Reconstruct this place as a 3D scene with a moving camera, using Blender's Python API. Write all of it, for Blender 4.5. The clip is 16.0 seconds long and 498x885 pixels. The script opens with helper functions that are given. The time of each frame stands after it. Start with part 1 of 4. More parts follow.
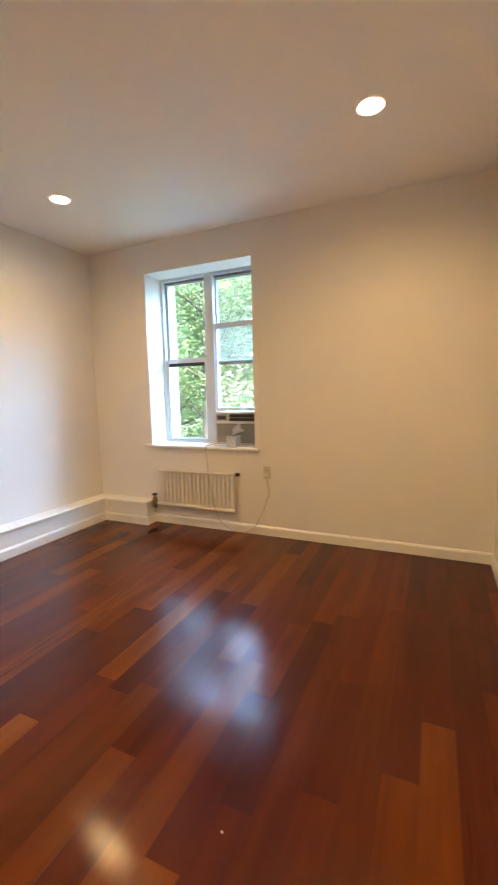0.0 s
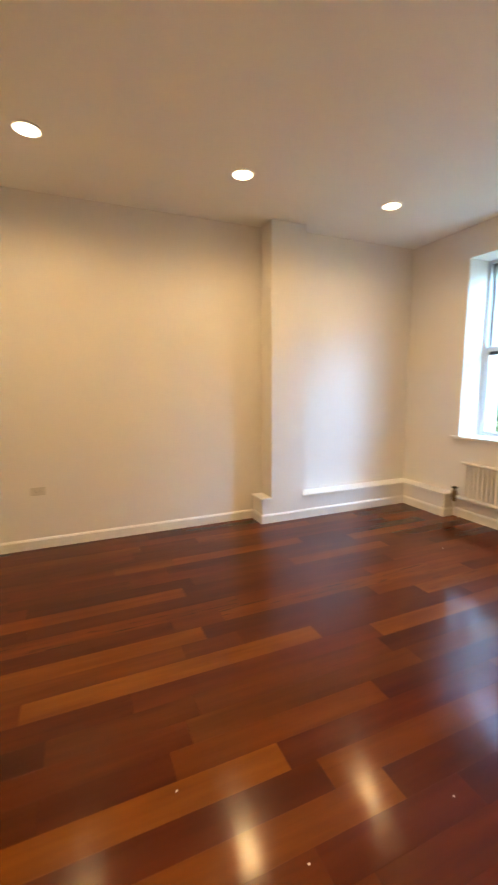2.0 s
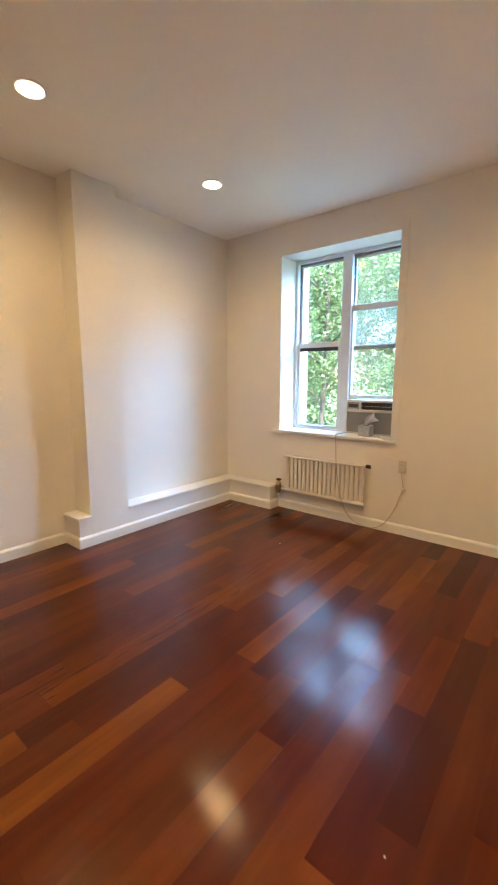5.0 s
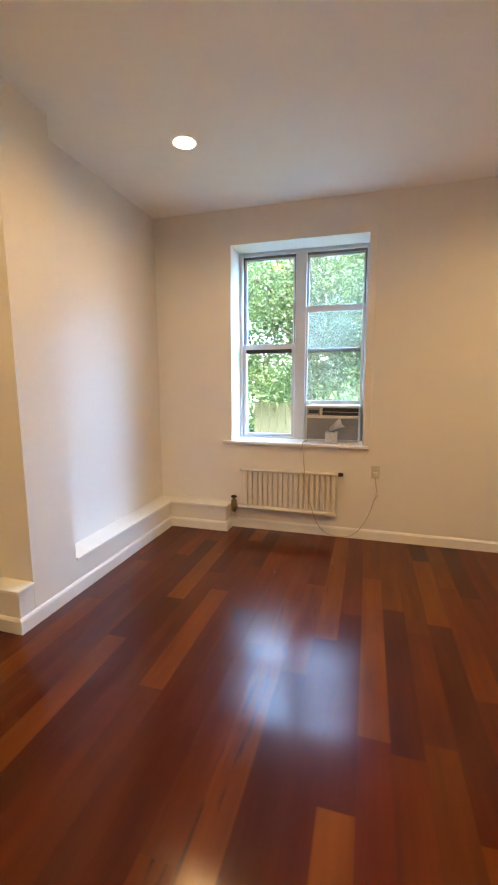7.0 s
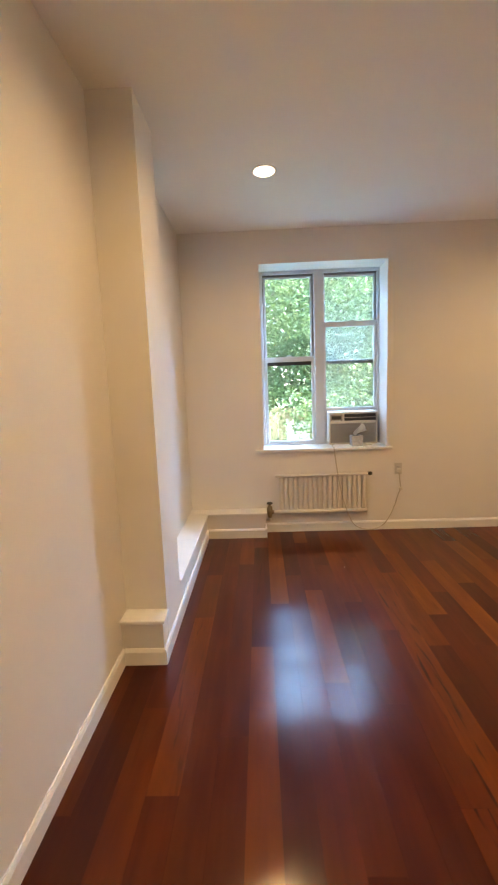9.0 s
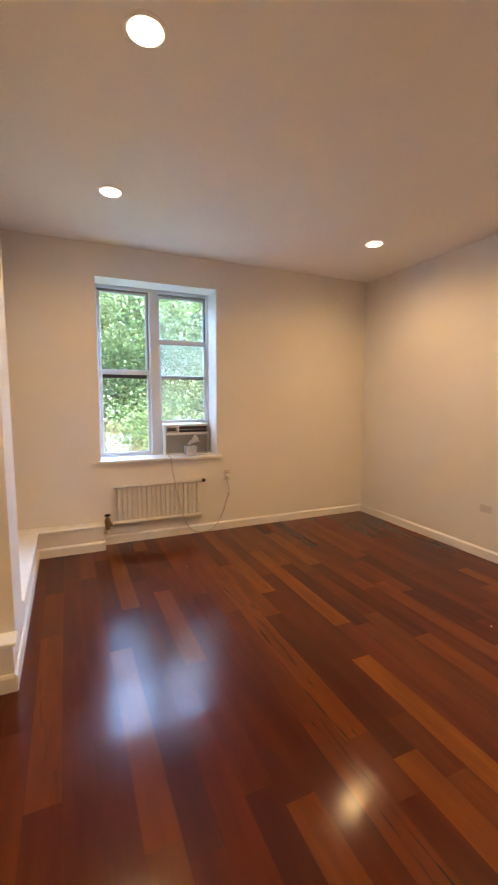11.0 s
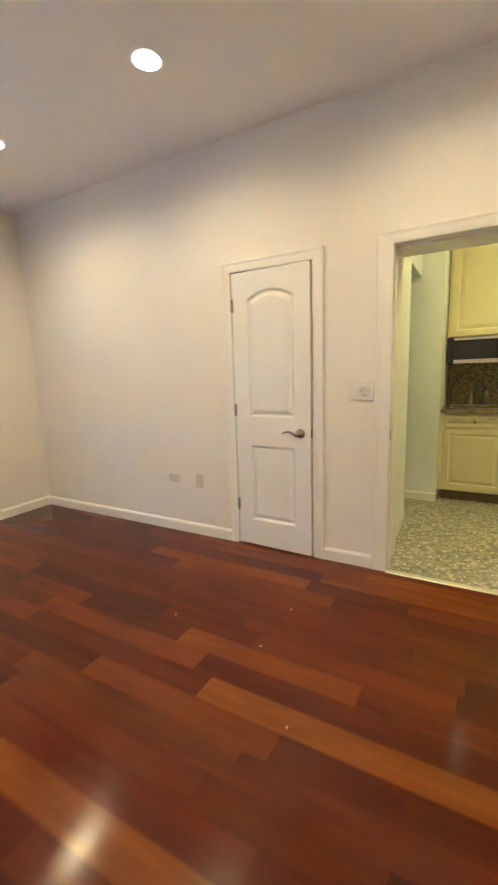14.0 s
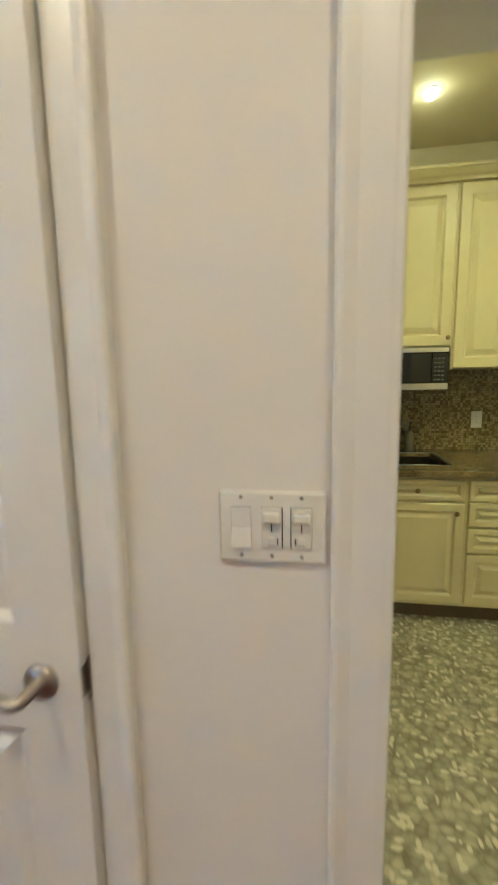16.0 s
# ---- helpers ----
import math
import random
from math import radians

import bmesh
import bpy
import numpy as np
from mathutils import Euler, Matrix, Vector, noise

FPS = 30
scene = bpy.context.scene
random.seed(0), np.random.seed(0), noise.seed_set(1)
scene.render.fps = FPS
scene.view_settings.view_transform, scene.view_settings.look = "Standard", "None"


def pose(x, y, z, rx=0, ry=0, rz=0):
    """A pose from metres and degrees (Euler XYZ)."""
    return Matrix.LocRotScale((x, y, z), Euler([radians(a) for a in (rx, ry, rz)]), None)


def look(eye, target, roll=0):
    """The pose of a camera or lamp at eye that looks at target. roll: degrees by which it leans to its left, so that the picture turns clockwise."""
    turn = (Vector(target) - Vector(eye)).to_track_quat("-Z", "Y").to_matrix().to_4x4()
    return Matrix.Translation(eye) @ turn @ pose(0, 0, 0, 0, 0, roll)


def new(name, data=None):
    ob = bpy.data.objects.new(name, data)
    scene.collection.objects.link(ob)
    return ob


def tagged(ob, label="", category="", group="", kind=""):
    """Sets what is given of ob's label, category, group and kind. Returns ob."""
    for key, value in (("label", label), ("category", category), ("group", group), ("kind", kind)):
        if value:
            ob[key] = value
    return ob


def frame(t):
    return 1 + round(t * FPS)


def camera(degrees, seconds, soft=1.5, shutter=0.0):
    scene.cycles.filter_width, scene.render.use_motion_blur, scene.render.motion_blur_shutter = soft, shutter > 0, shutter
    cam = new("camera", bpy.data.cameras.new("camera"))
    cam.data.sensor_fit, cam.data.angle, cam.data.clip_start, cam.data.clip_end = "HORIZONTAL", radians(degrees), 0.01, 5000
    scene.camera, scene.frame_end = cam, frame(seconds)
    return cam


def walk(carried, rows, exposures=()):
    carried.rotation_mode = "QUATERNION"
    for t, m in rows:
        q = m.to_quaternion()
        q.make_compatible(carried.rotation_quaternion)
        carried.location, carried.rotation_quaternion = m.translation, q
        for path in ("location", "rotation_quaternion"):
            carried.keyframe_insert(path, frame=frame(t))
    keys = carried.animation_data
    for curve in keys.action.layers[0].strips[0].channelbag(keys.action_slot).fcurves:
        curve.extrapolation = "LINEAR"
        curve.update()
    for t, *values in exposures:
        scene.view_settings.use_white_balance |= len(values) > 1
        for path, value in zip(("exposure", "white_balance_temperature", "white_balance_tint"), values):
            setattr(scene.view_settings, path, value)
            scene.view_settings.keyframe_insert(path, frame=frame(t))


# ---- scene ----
cam = camera(62.7, 16.0, soft=2.0, shutter=0.4)
PATH = [
    (0, (-0.019, -0.033, 1.378), (-0.841, 1.774, 1.136), -1.4),
    (0.5, (-0.09, 0.048, 1.386), (-1.174, 1.709, 1.13), -1.5),
    (1, (-0.092, 0.036, 1.389), (-1.401, 1.526, 1.128), -0.8),
    (1.5, (0.02, -0.079, 1.396), (-1.567, 1.102, 1.103), -0.7),
    (2, (0.246, -0.159, 1.393), (-1.574, 0.622, 1.114), -0.4),
    (2.5, (0.354, -0.153, 1.372), (-1.588, 0.236, 1.095), -0.2),
    (3, (0.354, -0.153, 1.402), (-1.585, 0.241, 1.11), 0.7),
    (3.5, (0.301, -0.116, 1.362), (-1.523, 0.656, 1.085), 0.1),
    (4, (0.12, -0.191, 1.405), (-1.494, 0.948, 1.089), -0.1),
    (4.5, (-0.029, -0.205, 1.407), (-1.443, 1.173, 1.087), 0.0),
    (5, (-0.274, -0.073, 1.381), (-1.522, 1.46, 1.076), 0.1),
    (7.5, (-1.898, -0.218, 1.422), (-2.33, 1.712, 1.13), -0.7),
    (8, (-2.261, -0.307, 1.441), (-2.608, 1.642, 1.156), -1.6),
    (10.5, (-3.083, -0.698, 1.52), (-2.492, 1.199, 1.29), -0.5),
    (11, (-3.068, -0.707, 1.474), (-2.258, 1.108, 1.258), 0.2),
    (11.5, (-3.049, -0.699, 1.46), (-2.074, 1.034, 1.241), 0.8),
    (12, (-3.007, -0.709, 1.459), (-1.894, 0.936, 1.226), 0.8),
    (12.5, (-2.978, -0.711, 1.449), (-1.722, 0.823, 1.193), 0.4),
    (13, (-2.889, -0.702, 1.421), (-1.472, 0.679, 1.133), -0.5),
    (13.5, (-2.607, -0.64, 1.425), (-1.028, 0.541, 1.093), -1.5),
    (14, (-2.216, -0.48, 1.338), (-0.501, 0.491, 0.998), -1.9),
    (14.5, (-1.761, -0.284, 1.37), (0.065, 0.458, 1.032), -2.2),
    (15, (-1.178, -0.134, 1.407), (0.716, 0.427, 1.092), -1.9),
    (15.5, (-0.647, 0.011, 1.414), (1.286, 0.423, 1.107), -1.5),
    (16, (-0.181, 0.121, 1.415), (1.773, 0.432, 1.126), -1.0),
]
EXPO = [(0.0, 5.02, 6350, 16), (1.5, 4.98, 6400, 17), (2.5, 5.26, 5950, 13), (3.2, 5.2, 5700, 10), (5.0, 5.0, 6000, 15), (8.0, 4.9, 6250, 19), (10.5, 4.92, 6050, 18), (11.5, 4.85, 7150, 33), (12.5, 4.87, 7900, 36), (13.0, 5.1, 6650, 21), (13.5, 5.2, 6000, 19), (14.0, 5.32, 4900, 8), (14.5, 5.38, 4550, 6), (15.5, 5.22, 4480, 6), (16.0, 5.04, 4400, 6)]
walk(cam, [(t, look(eye, target, roll)) for t, eye, target, roll in PATH], EXPO)

# ---- world, sun and large lights ----
world = bpy.data.worlds.new("world")
scene.world = world
world.use_nodes = True
wn = world.node_tree
sky = wn.nodes.new("ShaderNodeTexSky")
sky.sky_type = "NISHITA"
sky.sun_disc = False
sky.sun_elevation = radians(52)
sky.sun_rotation = radians(118)
wn.nodes["Background"].inputs["Strength"].default_value = 0.115
wn.links.new(sky.outputs[0], wn.nodes["Background"].inputs["Color"])

sun = new("sun", bpy.data.lights.new("sun", "SUN"))
sun.data.energy, sun.data.angle, sun.data.color = 2.0, radians(0.5), (1.0, 0.94, 0.84)
sun.matrix_world = look((6, -3, 9), (0, 0, 0))

LAMP_COLOR = (1.0, 0.64, 0.24)
KITCHEN_LAMP_COLOR = (1.0, 0.74, 0.22)
LAMP_POWER, KITCHEN_POWER, GLOW = 2.55, 1.3, 0.4

# added area lamps for the open sky above the trees, falling through the window
sky_fill = new("sky_fill", bpy.data.lights.new("sky_fill", "AREA"))
sky_fill.data.shape, sky_fill.data.size, sky_fill.data.size_y = "RECTANGLE", 4.6, 1.8
sky_fill.data.energy, sky_fill.data.color = 14.0, (0.44, 0.72, 1.0)
sky_fill.matrix_world = look((-1.6, 6.0, 4.25), (-2.2, 3.8, 1.7))
# second added lamp, off to the side, brightens the niche wall
sky_fill_side = new("sky_fill", bpy.data.lights.new("sky_fill", "AREA"))
sky_fill_side.data.shape, sky_fill_side.data.size, sky_fill_side.data.size_y = "RECTANGLE", 4.0, 2.4
sky_fill_side.data.energy, sky_fill_side.data.color = 50.0, (0.35, 0.67, 1.0)
sky_fill_side.matrix_world = look((2.7, 8.2, 5.3), (-2.3, 3.8, 1.6))

# ---- the plan, in metres ----
XL, XR, YB, YW, H = -3.59, 0.432, -1.40, 3.52, 2.91
XK = 0.78                     # kitchen side of the east wall
WX0, WX1, WZ0, WZ1 = -2.775, -1.572, 0.83, 2.61   # window opening
DY0, DY1, DZ = 0.508, 1.124, 2.036                # closet door opening
KY0, KY1, KZ = -0.87, 0.0, 2.045                  # kitchen opening
BX = -3.36                    # front of the pier and the pipe box


# ---- materials ----
def material(name, color, rough=0.5, metal=0.0, spread=0.06, scale=6.0, bump=0.0, bump_scale=60.0, spec=0.5, per_object=0.0, coat=0.0, stretch=(1, 1, 1)):
    m = bpy.data.materials.new(name)
    m.use_nodes = True
    nt = m.node_tree
    b = nt.nodes["Principled BSDF"]
    b.inputs["Roughness"].default_value = rough
    b.inputs["Metallic"].default_value = metal
    b.inputs["Specular IOR Level"].default_value = spec
    b.inputs["Coat Weight"].default_value = coat
    geo = nt.nodes.new("ShaderNodeNewGeometry")
    mp = nt.nodes.new("ShaderNodeMapping")
    mp.inputs["Scale"].default_value = stretch
    nt.links.new(geo.outputs["Position"], mp.inputs["Vector"])
    n1 = nt.nodes.new("ShaderNodeTexNoise")
    n1.inputs["Scale"].default_value, n1.inputs["Detail"].default_value = scale, 5
    nt.links.new(mp.outputs[0], n1.inputs["Vector"])
    n2 = nt.nodes.new("ShaderNodeTexNoise")
    n2.inputs["Scale"].default_value, n2.inputs["Detail"].default_value = scale * 0.13, 2
    nt.links.new(mp.outputs[0], n2.inputs["Vector"])
    add = nt.nodes.new("ShaderNodeMath")
    add.operation = "ADD"
    nt.links.new(n1.outputs["Fac"], add.inputs[0])
    nt.links.new(n2.outputs["Fac"], add.inputs[1])
    ramp = nt.nodes.new("ShaderNodeMapRange")
    ramp.inputs["From Min"].default_value, ramp.inputs["From Max"].default_value = 0.6, 1.4
    ramp.inputs["To Min"].default_value, ramp.inputs["To Max"].default_value = 1 - spread, 1 + spread
    nt.links.new(add.outputs[0], ramp.inputs["Value"])
    value = ramp.outputs["Result"]
    if per_object:
        info = nt.nodes.new("ShaderNodeObjectInfo")
        r2 = nt.nodes.new("ShaderNodeMapRange")
        r2.inputs["To Min"].default_value, r2.inputs["To Max"].default_value = 1 - per_object, 1 + per_object
        nt.links.new(info.outputs["Random"], r2.inputs["Value"])
        mul = nt.nodes.new("ShaderNodeMath")
        mul.operation = "MULTIPLY"
        nt.links.new(value, mul.inputs[0])
        nt.links.new(r2.outputs["Result"], mul.inputs[1])
        value = mul.outputs[0]
    hsv = nt.nodes.new("ShaderNodeHueSaturation")
    hsv.inputs["Color"].default_value = (*color, 1)
    nt.links.new(value, hsv.inputs["Value"])
    nt.links.new(hsv.outputs[0], b.inputs["Base Color"])
    if bump:
        n3 = nt.nodes.new("ShaderNodeTexNoise")
        n3.inputs["Scale"].default_value, n3.inputs["Detail"].default_value = bump_scale, 4
        nt.links.new(mp.outputs[0], n3.inputs["Vector"])
        bp = nt.nodes.new("ShaderNodeBump")
        bp.inputs["Strength"].default_value, bp.inputs["Distance"].default_value = bump, 0.004
        nt.links.new(n3.outputs["Fac"], bp.inputs["Height"])
        nt.links.new(bp.outputs[0], b.inputs["Normal"])
    return m


def glow_material(name, color, strength):
    m = bpy.data.materials.new(name)
    m.use_nodes = True
    b = m.node_tree.nodes["Principled BSDF"]
    b.inputs["Base Color"].default_value = (0.8, 0.8, 0.78, 1)
    b.inputs["Emission Color"].default_value = (*color, 1)
    b.inputs["Emission Strength"].default_value = strength
    return m


def glass_material(name, tint=(0.93, 0.98, 0.96), rough=0.0):
    m = bpy.data.materials.new(name)
    m.use_nodes = True
    b = m.node_tree.nodes["Principled BSDF"]
    b.inputs["Base Color"].default_value = (*tint, 1)
    b.inputs["Roughness"].default_value = rough
    b.inputs["Transmission Weight"].default_value = 1.0
    b.inputs["IOR"].default_value = 1.45
    return m


def dusty_glass_material(name):
    """Clear glass under a thin even film of dust."""
    m = glass_material(name)
    nt = m.node_tree
    dust = nt.nodes.new("ShaderNodeBsdfDiffuse")
    dust.inputs["Color"].default_value = (0.75, 0.8, 0.78, 1)
    mix = nt.nodes.new("ShaderNodeMixShader")
    film = nt.nodes.new("ShaderNodeTexNoise")
    film.inputs["Scale"].default_value, film.inputs["Detail"].default_value = 5.0, 3
    geo = nt.nodes.new("ShaderNodeNewGeometry")
    nt.links.new(geo.outputs["Position"], film.inputs["Vector"])
    r = nt.nodes.new("ShaderNodeMapRange")
    r.inputs["To Min"].default_value, r.inputs["To Max"].default_value = 0.04, 0.18
    nt.links.new(film.outputs["Fac"], r.inputs["Value"])
    nt.links.new(r.outputs["Result"], mix.inputs[0])
    nt.links.new(nt.nodes["Principled BSDF"].outputs[0], mix.inputs[1])
    nt.links.new(dust.outputs[0], mix.inputs[2])
    nt.links.new(mix.outputs[0], nt.nodes["Material Output"].inputs["Surface"])
    return m


def wood_material(name):
    """Polished red-brown hardwood; each board's tone comes from its object colour, its streaks from the alpha."""
    m = bpy.data.materials.new(name)
    m.use_nodes = True
    nt = m.node_tree
    b = nt.nodes["Principled BSDF"]
    geo = nt.nodes.new("ShaderNodeNewGeometry")
    info = nt.nodes.new("ShaderNodeObjectInfo")
    shift = nt.nodes.new("ShaderNodeVectorMath")
    shift.operation = "MULTIPLY_ADD"
    shift.inputs[1].default_value = (1, 1, 1)
    comb = nt.nodes.new("ShaderNodeCombineXYZ")
    far = nt.nodes.new("ShaderNodeMath")
    far.operation = "MULTIPLY"
    far.inputs[1].default_value = 37.0
    nt.links.new(info.outputs["Random"], far.inputs[0])
    nt.links.new(far.outputs[0], comb.inputs[1])
    nt.links.new(far.outputs[0], comb.inputs[2])
    nt.links.new(geo.outputs["Position"], shift.inputs[0])
    nt.links.new(comb.outputs[0], shift.inputs[2])
    mp = nt.nodes.new("ShaderNodeMapping")
    mp.inputs["Scale"].default_value = (18, 0.8, 1)
    nt.links.new(shift.outputs[0], mp.inputs["Vector"])
    grain = nt.nodes.new("ShaderNodeTexNoise")
    grain.inputs["Scale"].default_value, grain.inputs["Detail"].default_value, grain.inputs["Distortion"].default_value = 1.6, 6, 0.7
    nt.links.new(mp.outputs[0], grain.inputs["Vector"])
    mp2 = nt.nodes.new("ShaderNodeMapping")
    mp2.inputs["Scale"].default_value = (6, 1.1, 1)
    nt.links.new(shift.outputs[0], mp2.inputs["Vector"])
    figure = nt.nodes.new("ShaderNodeTexNoise")
    figure.inputs["Scale"].default_value, figure.inputs["Detail"].default_value = 1.5, 3
    nt.links.new(mp2.outputs[0], figure.inputs["Vector"])
    ramp = nt.nodes.new("ShaderNodeValToRGB")
    ramp.color_ramp.elements[0].position, ramp.color_ramp.elements[0].color = 0.28, (0.86, 0.83, 0.80, 1)
    ramp.color_ramp.elements[1].position, ramp.color_ramp.elements[1].color = 0.72, (1.07, 1.09, 1.09, 1)
    nt.links.new(grain.outputs["Fac"], ramp.inputs["Fac"])
    ramp2 = nt.nodes.new("ShaderNodeValToRGB")
    ramp2.color_ramp.elements[0].position, ramp2.color_ramp.elements[0].color = 0.3, (0.78, 0.70, 0.64, 1)
    ramp2.color_ramp.elements[1].position, ramp2.color_ramp.elements[1].color = 0.7, (1.22, 1.32, 1.3, 1)
    nt.links.new(figure.outputs["Fac"], ramp2.inputs["Fac"])
    mul = nt.nodes.new("ShaderNodeMix")
    mul.data_type, mul.blend_type = "RGBA", "MULTIPLY"
    mul.inputs[0].default_value = 1.0
    nt.links.new(info.outputs["Color"], mul.inputs[6])
    nt.links.new(ramp.outputs[0], mul.inputs[7])
    mul2 = nt.nodes.new("ShaderNodeMix")
    mul2.data_type, mul2.blend_type = "RGBA", "MULTIPLY"
    mul2.inputs[0].default_value = 1.0
    nt.links.new(mul.outputs[2], mul2.inputs[6])
    nt.links.new(ramp2.outputs[0], mul2.inputs[7])
    # some boards carry dark mineral streaks
    mp3 = nt.nodes.new("ShaderNodeMapping")
    mp3.inputs["Scale"].default_value = (42, 3.4, 1)
    nt.links.new(shift.outputs[0], mp3.inputs["Vector"])
    streak = nt.nodes.new("ShaderNodeTexNoise")
    streak.inputs["Scale"].default_value, streak.inputs["Detail"].default_value, streak.inputs["Distortion"].default_value = 1.0, 2, 0.4
    nt.links.new(mp3.outputs[0], streak.inputs["Vector"])
    thin = nt.nodes.new("ShaderNodeMapRange")
    thin.inputs["From Min"].default_value, thin.inputs["From Max"].default_value = 0.60, 0.70
    nt.links.new(streak.outputs["Fac"], thin.inputs["Value"])
    some = nt.nodes.new("ShaderNodeMapRange")
    some.inputs["From Min"].default_value, some.inputs["From Max"].default_value = 1.0, 0.0
    nt.links.new(info.outputs["Alpha"], some.inputs["Value"])
    amount = nt.nodes.new("ShaderNodeMath")
    amount.operation = "MULTIPLY"
    nt.links.new(thin.outputs["Result"], amount.inputs[0])
    nt.links.new(some.outputs["Result"], amount.inputs[1])
    dark = nt.nodes.new("ShaderNodeMix")
    dark.data_type = "RGBA"
    dark.inputs[7].default_value = (0.02, 0.004, 0.0015, 1)
    nt.links.new(amount.outputs[0], dark.inputs[0])
    nt.links.new(mul2.outputs[2], dark.inputs[6])
    nt.links.new(dark.outputs[2], b.inputs["Base Color"])
    # worn polish: the gloss varies over hand-wide patches
    wear = nt.nodes.new("ShaderNodeTexNoise")
    wear.inputs["Scale"].default_value, wear.inputs["Detail"].default_value = 4.0, 4
    nt.links.new(geo.outputs["Position"], wear.inputs["Vector"])
    rr = nt.nodes.new("ShaderNodeMapRange")
    rr.inputs["From Min"].default_value, rr.inputs["From Max"].default_value = 0.3, 0.7
    rr.inputs["To Min"].default_value, rr.inputs["To Max"].default_value = 0.13, 0.17
    nt.links.new(wear.outputs["Fac"], rr.inputs["Value"])
    nt.links.new(rr.outputs["Result"], b.inputs["Roughness"])
    # a thin dull wax film over the polish
    b.inputs["Coat Roughness"].default_value = 0.29
    b.inputs["Coat Weight"].default_value = 0.16
    bp = nt.nodes.new("ShaderNodeBump")
    bp.inputs["Strength"].default_value, bp.inputs["Distance"].default_value = 0.02, 0.001
    nt.links.new(grain.outputs["Fac"], bp.inputs["Height"])
    nt.links.new(bp.outputs[0], b.inputs["Normal"])
    b.inputs["Specular IOR Level"].default_value = 0.2
    # the fibres run along y and scatter the gloss across them
    b.inputs["Anisotropic"].default_value = 0.6
    across = nt.nodes.new("ShaderNodeCombineXYZ")
    across.inputs[0].default_value = 1.0
    nt.links.new(across.outputs[0], b.inputs["Tangent"])
    return m


PAINT = material("wall_paint", (0.80, 0.775, 0.745), 0.55, spread=0.02, scale=3, bump=0.05, bump_scale=220, spec=0.3)
CEIL = material("ceiling_paint", (0.90, 0.89, 0.87), 0.75, spread=0.02, scale=2, bump=0.06, bump_scale=160, spec=0.2)
TRIM = material("trim_paint", (0.82, 0.81, 0.79), 0.32, spread=0.03, scale=9, bump=0.04, bump_scale=90)
KPAINT = material("kitchen_wall_paint", (0.77, 0.79, 0.79), 0.55, spread=0.02, scale=3, bump=0.05, bump_scale=220, spec=0.3)
# the cream puts the lamp's yellow glow into the kitchen ceiling and back wall
KCEIL = material("kitchen_lamplit_paint", (0.80, 0.73, 0.50), 0.6, spread=0.02, scale=2, bump=0.05, bump_scale=160, spec=0.2)
VINYL = material("window_vinyl", (0.64, 0.67, 0.70), 0.35, spread=0.03, scale=12)
DARK = material("black_gasket", (0.025, 0.027, 0.03), 0.6, spread=0.2, scale=40)
GLASS = glass_material("window_glass")
DUSTY = dusty_glass_material("dusty_window_glass")
NICKEL = material("satin_nickel", (0.36, 0.33, 0.30), 0.3, metal=1.0, spread=0.08, scale=60)
BRASS = material("aged_brass", (0.30, 0.22, 0.12), 0.4, metal=1.0, spread=0.15, scale=60)
IRON = material("blackened_iron", (0.05, 0.045, 0.04), 0.55, metal=0.6, spread=0.25, scale=50)
WOOD = wood_material("polished_hardwood")
SUBFLOOR = material("subfloor", (0.05, 0.025, 0.015), 0.8, spread=0.2)
PLASTIC = material("white_plastic", (0.78, 0.77, 0.73), 0.35, spread=0.02, scale=20)
IVORY = material("ivory_plastic", (0.70, 0.66, 0.56), 0.4, spread=0.03, scale=20)
CREAM = material("cream_lacquer", (0.72, 0.64, 0.36), 0.35, spread=0.04, scale=8)
GLOWM = glow_material("lamp_lens", (1.0, 0.76, 0.45), GLOW)
KGLOW = glow_material("kitchen_lamp_lens", (1.0, 0.9, 0.6), GLOW)


# ---- mesh helpers ----
def box(bm, x0, x1, y0, y1, z0, z1, bevel=0.0, segments=1):
    r = bmesh.ops.create_cube(bm, size=1.0)
    vs = r["verts"]
    bmesh.ops.scale(bm, verts=vs, vec=(abs(x1 - x0), abs(y1 - y0), abs(z1 - z0)))
    bmesh.ops.translate(bm, verts=vs, vec=((x0 + x1) / 2, (y0 + y1) / 2, (z0 + z1) / 2))
    if bevel:
        es = list({e for v in vs for e in v.link_edges})
        bmesh.ops.bevel(bm, geom=es, offset=bevel, segments=segments, affect="EDGES", profile=0.5)
    return bm


def boxes(*rows, bevel=0.0, segments=1):
    bm = bmesh.new()
    for r in rows:
        box(bm, *r, bevel=bevel, segments=segments)
    return bm


def turned(profile, steps=24, axis="Z", at=(0, 0, 0)):
    """A lathed solid: (radius, height) pairs round an axis."""
    bm = bmesh.new()
    rings = []
    for r, h in profile:
        ring = []
        for k in range(steps):
            a = 2 * math.pi * k / steps
            p = (r * math.cos(a), r * math.sin(a), h)
            p = {"Z": p, "X": (p[2], p[0], p[1]), "Y": (p[0], p[2], p[1])}[axis]
            ring.append(bm.verts.new(Vector(p) + Vector(at)))
        rings.append(ring)
    for a, b in zip(rings, rings[1:]):
        for k in range(steps):
            bm.faces.new((a[k], a[(k + 1) % steps], b[(k + 1) % steps], b[k]))
    bm.faces.new(rings[0][::-1])
    bm.faces.new(rings[-1])
    bmesh.ops.recalc_face_normals(bm, faces=bm.faces)
    return bm


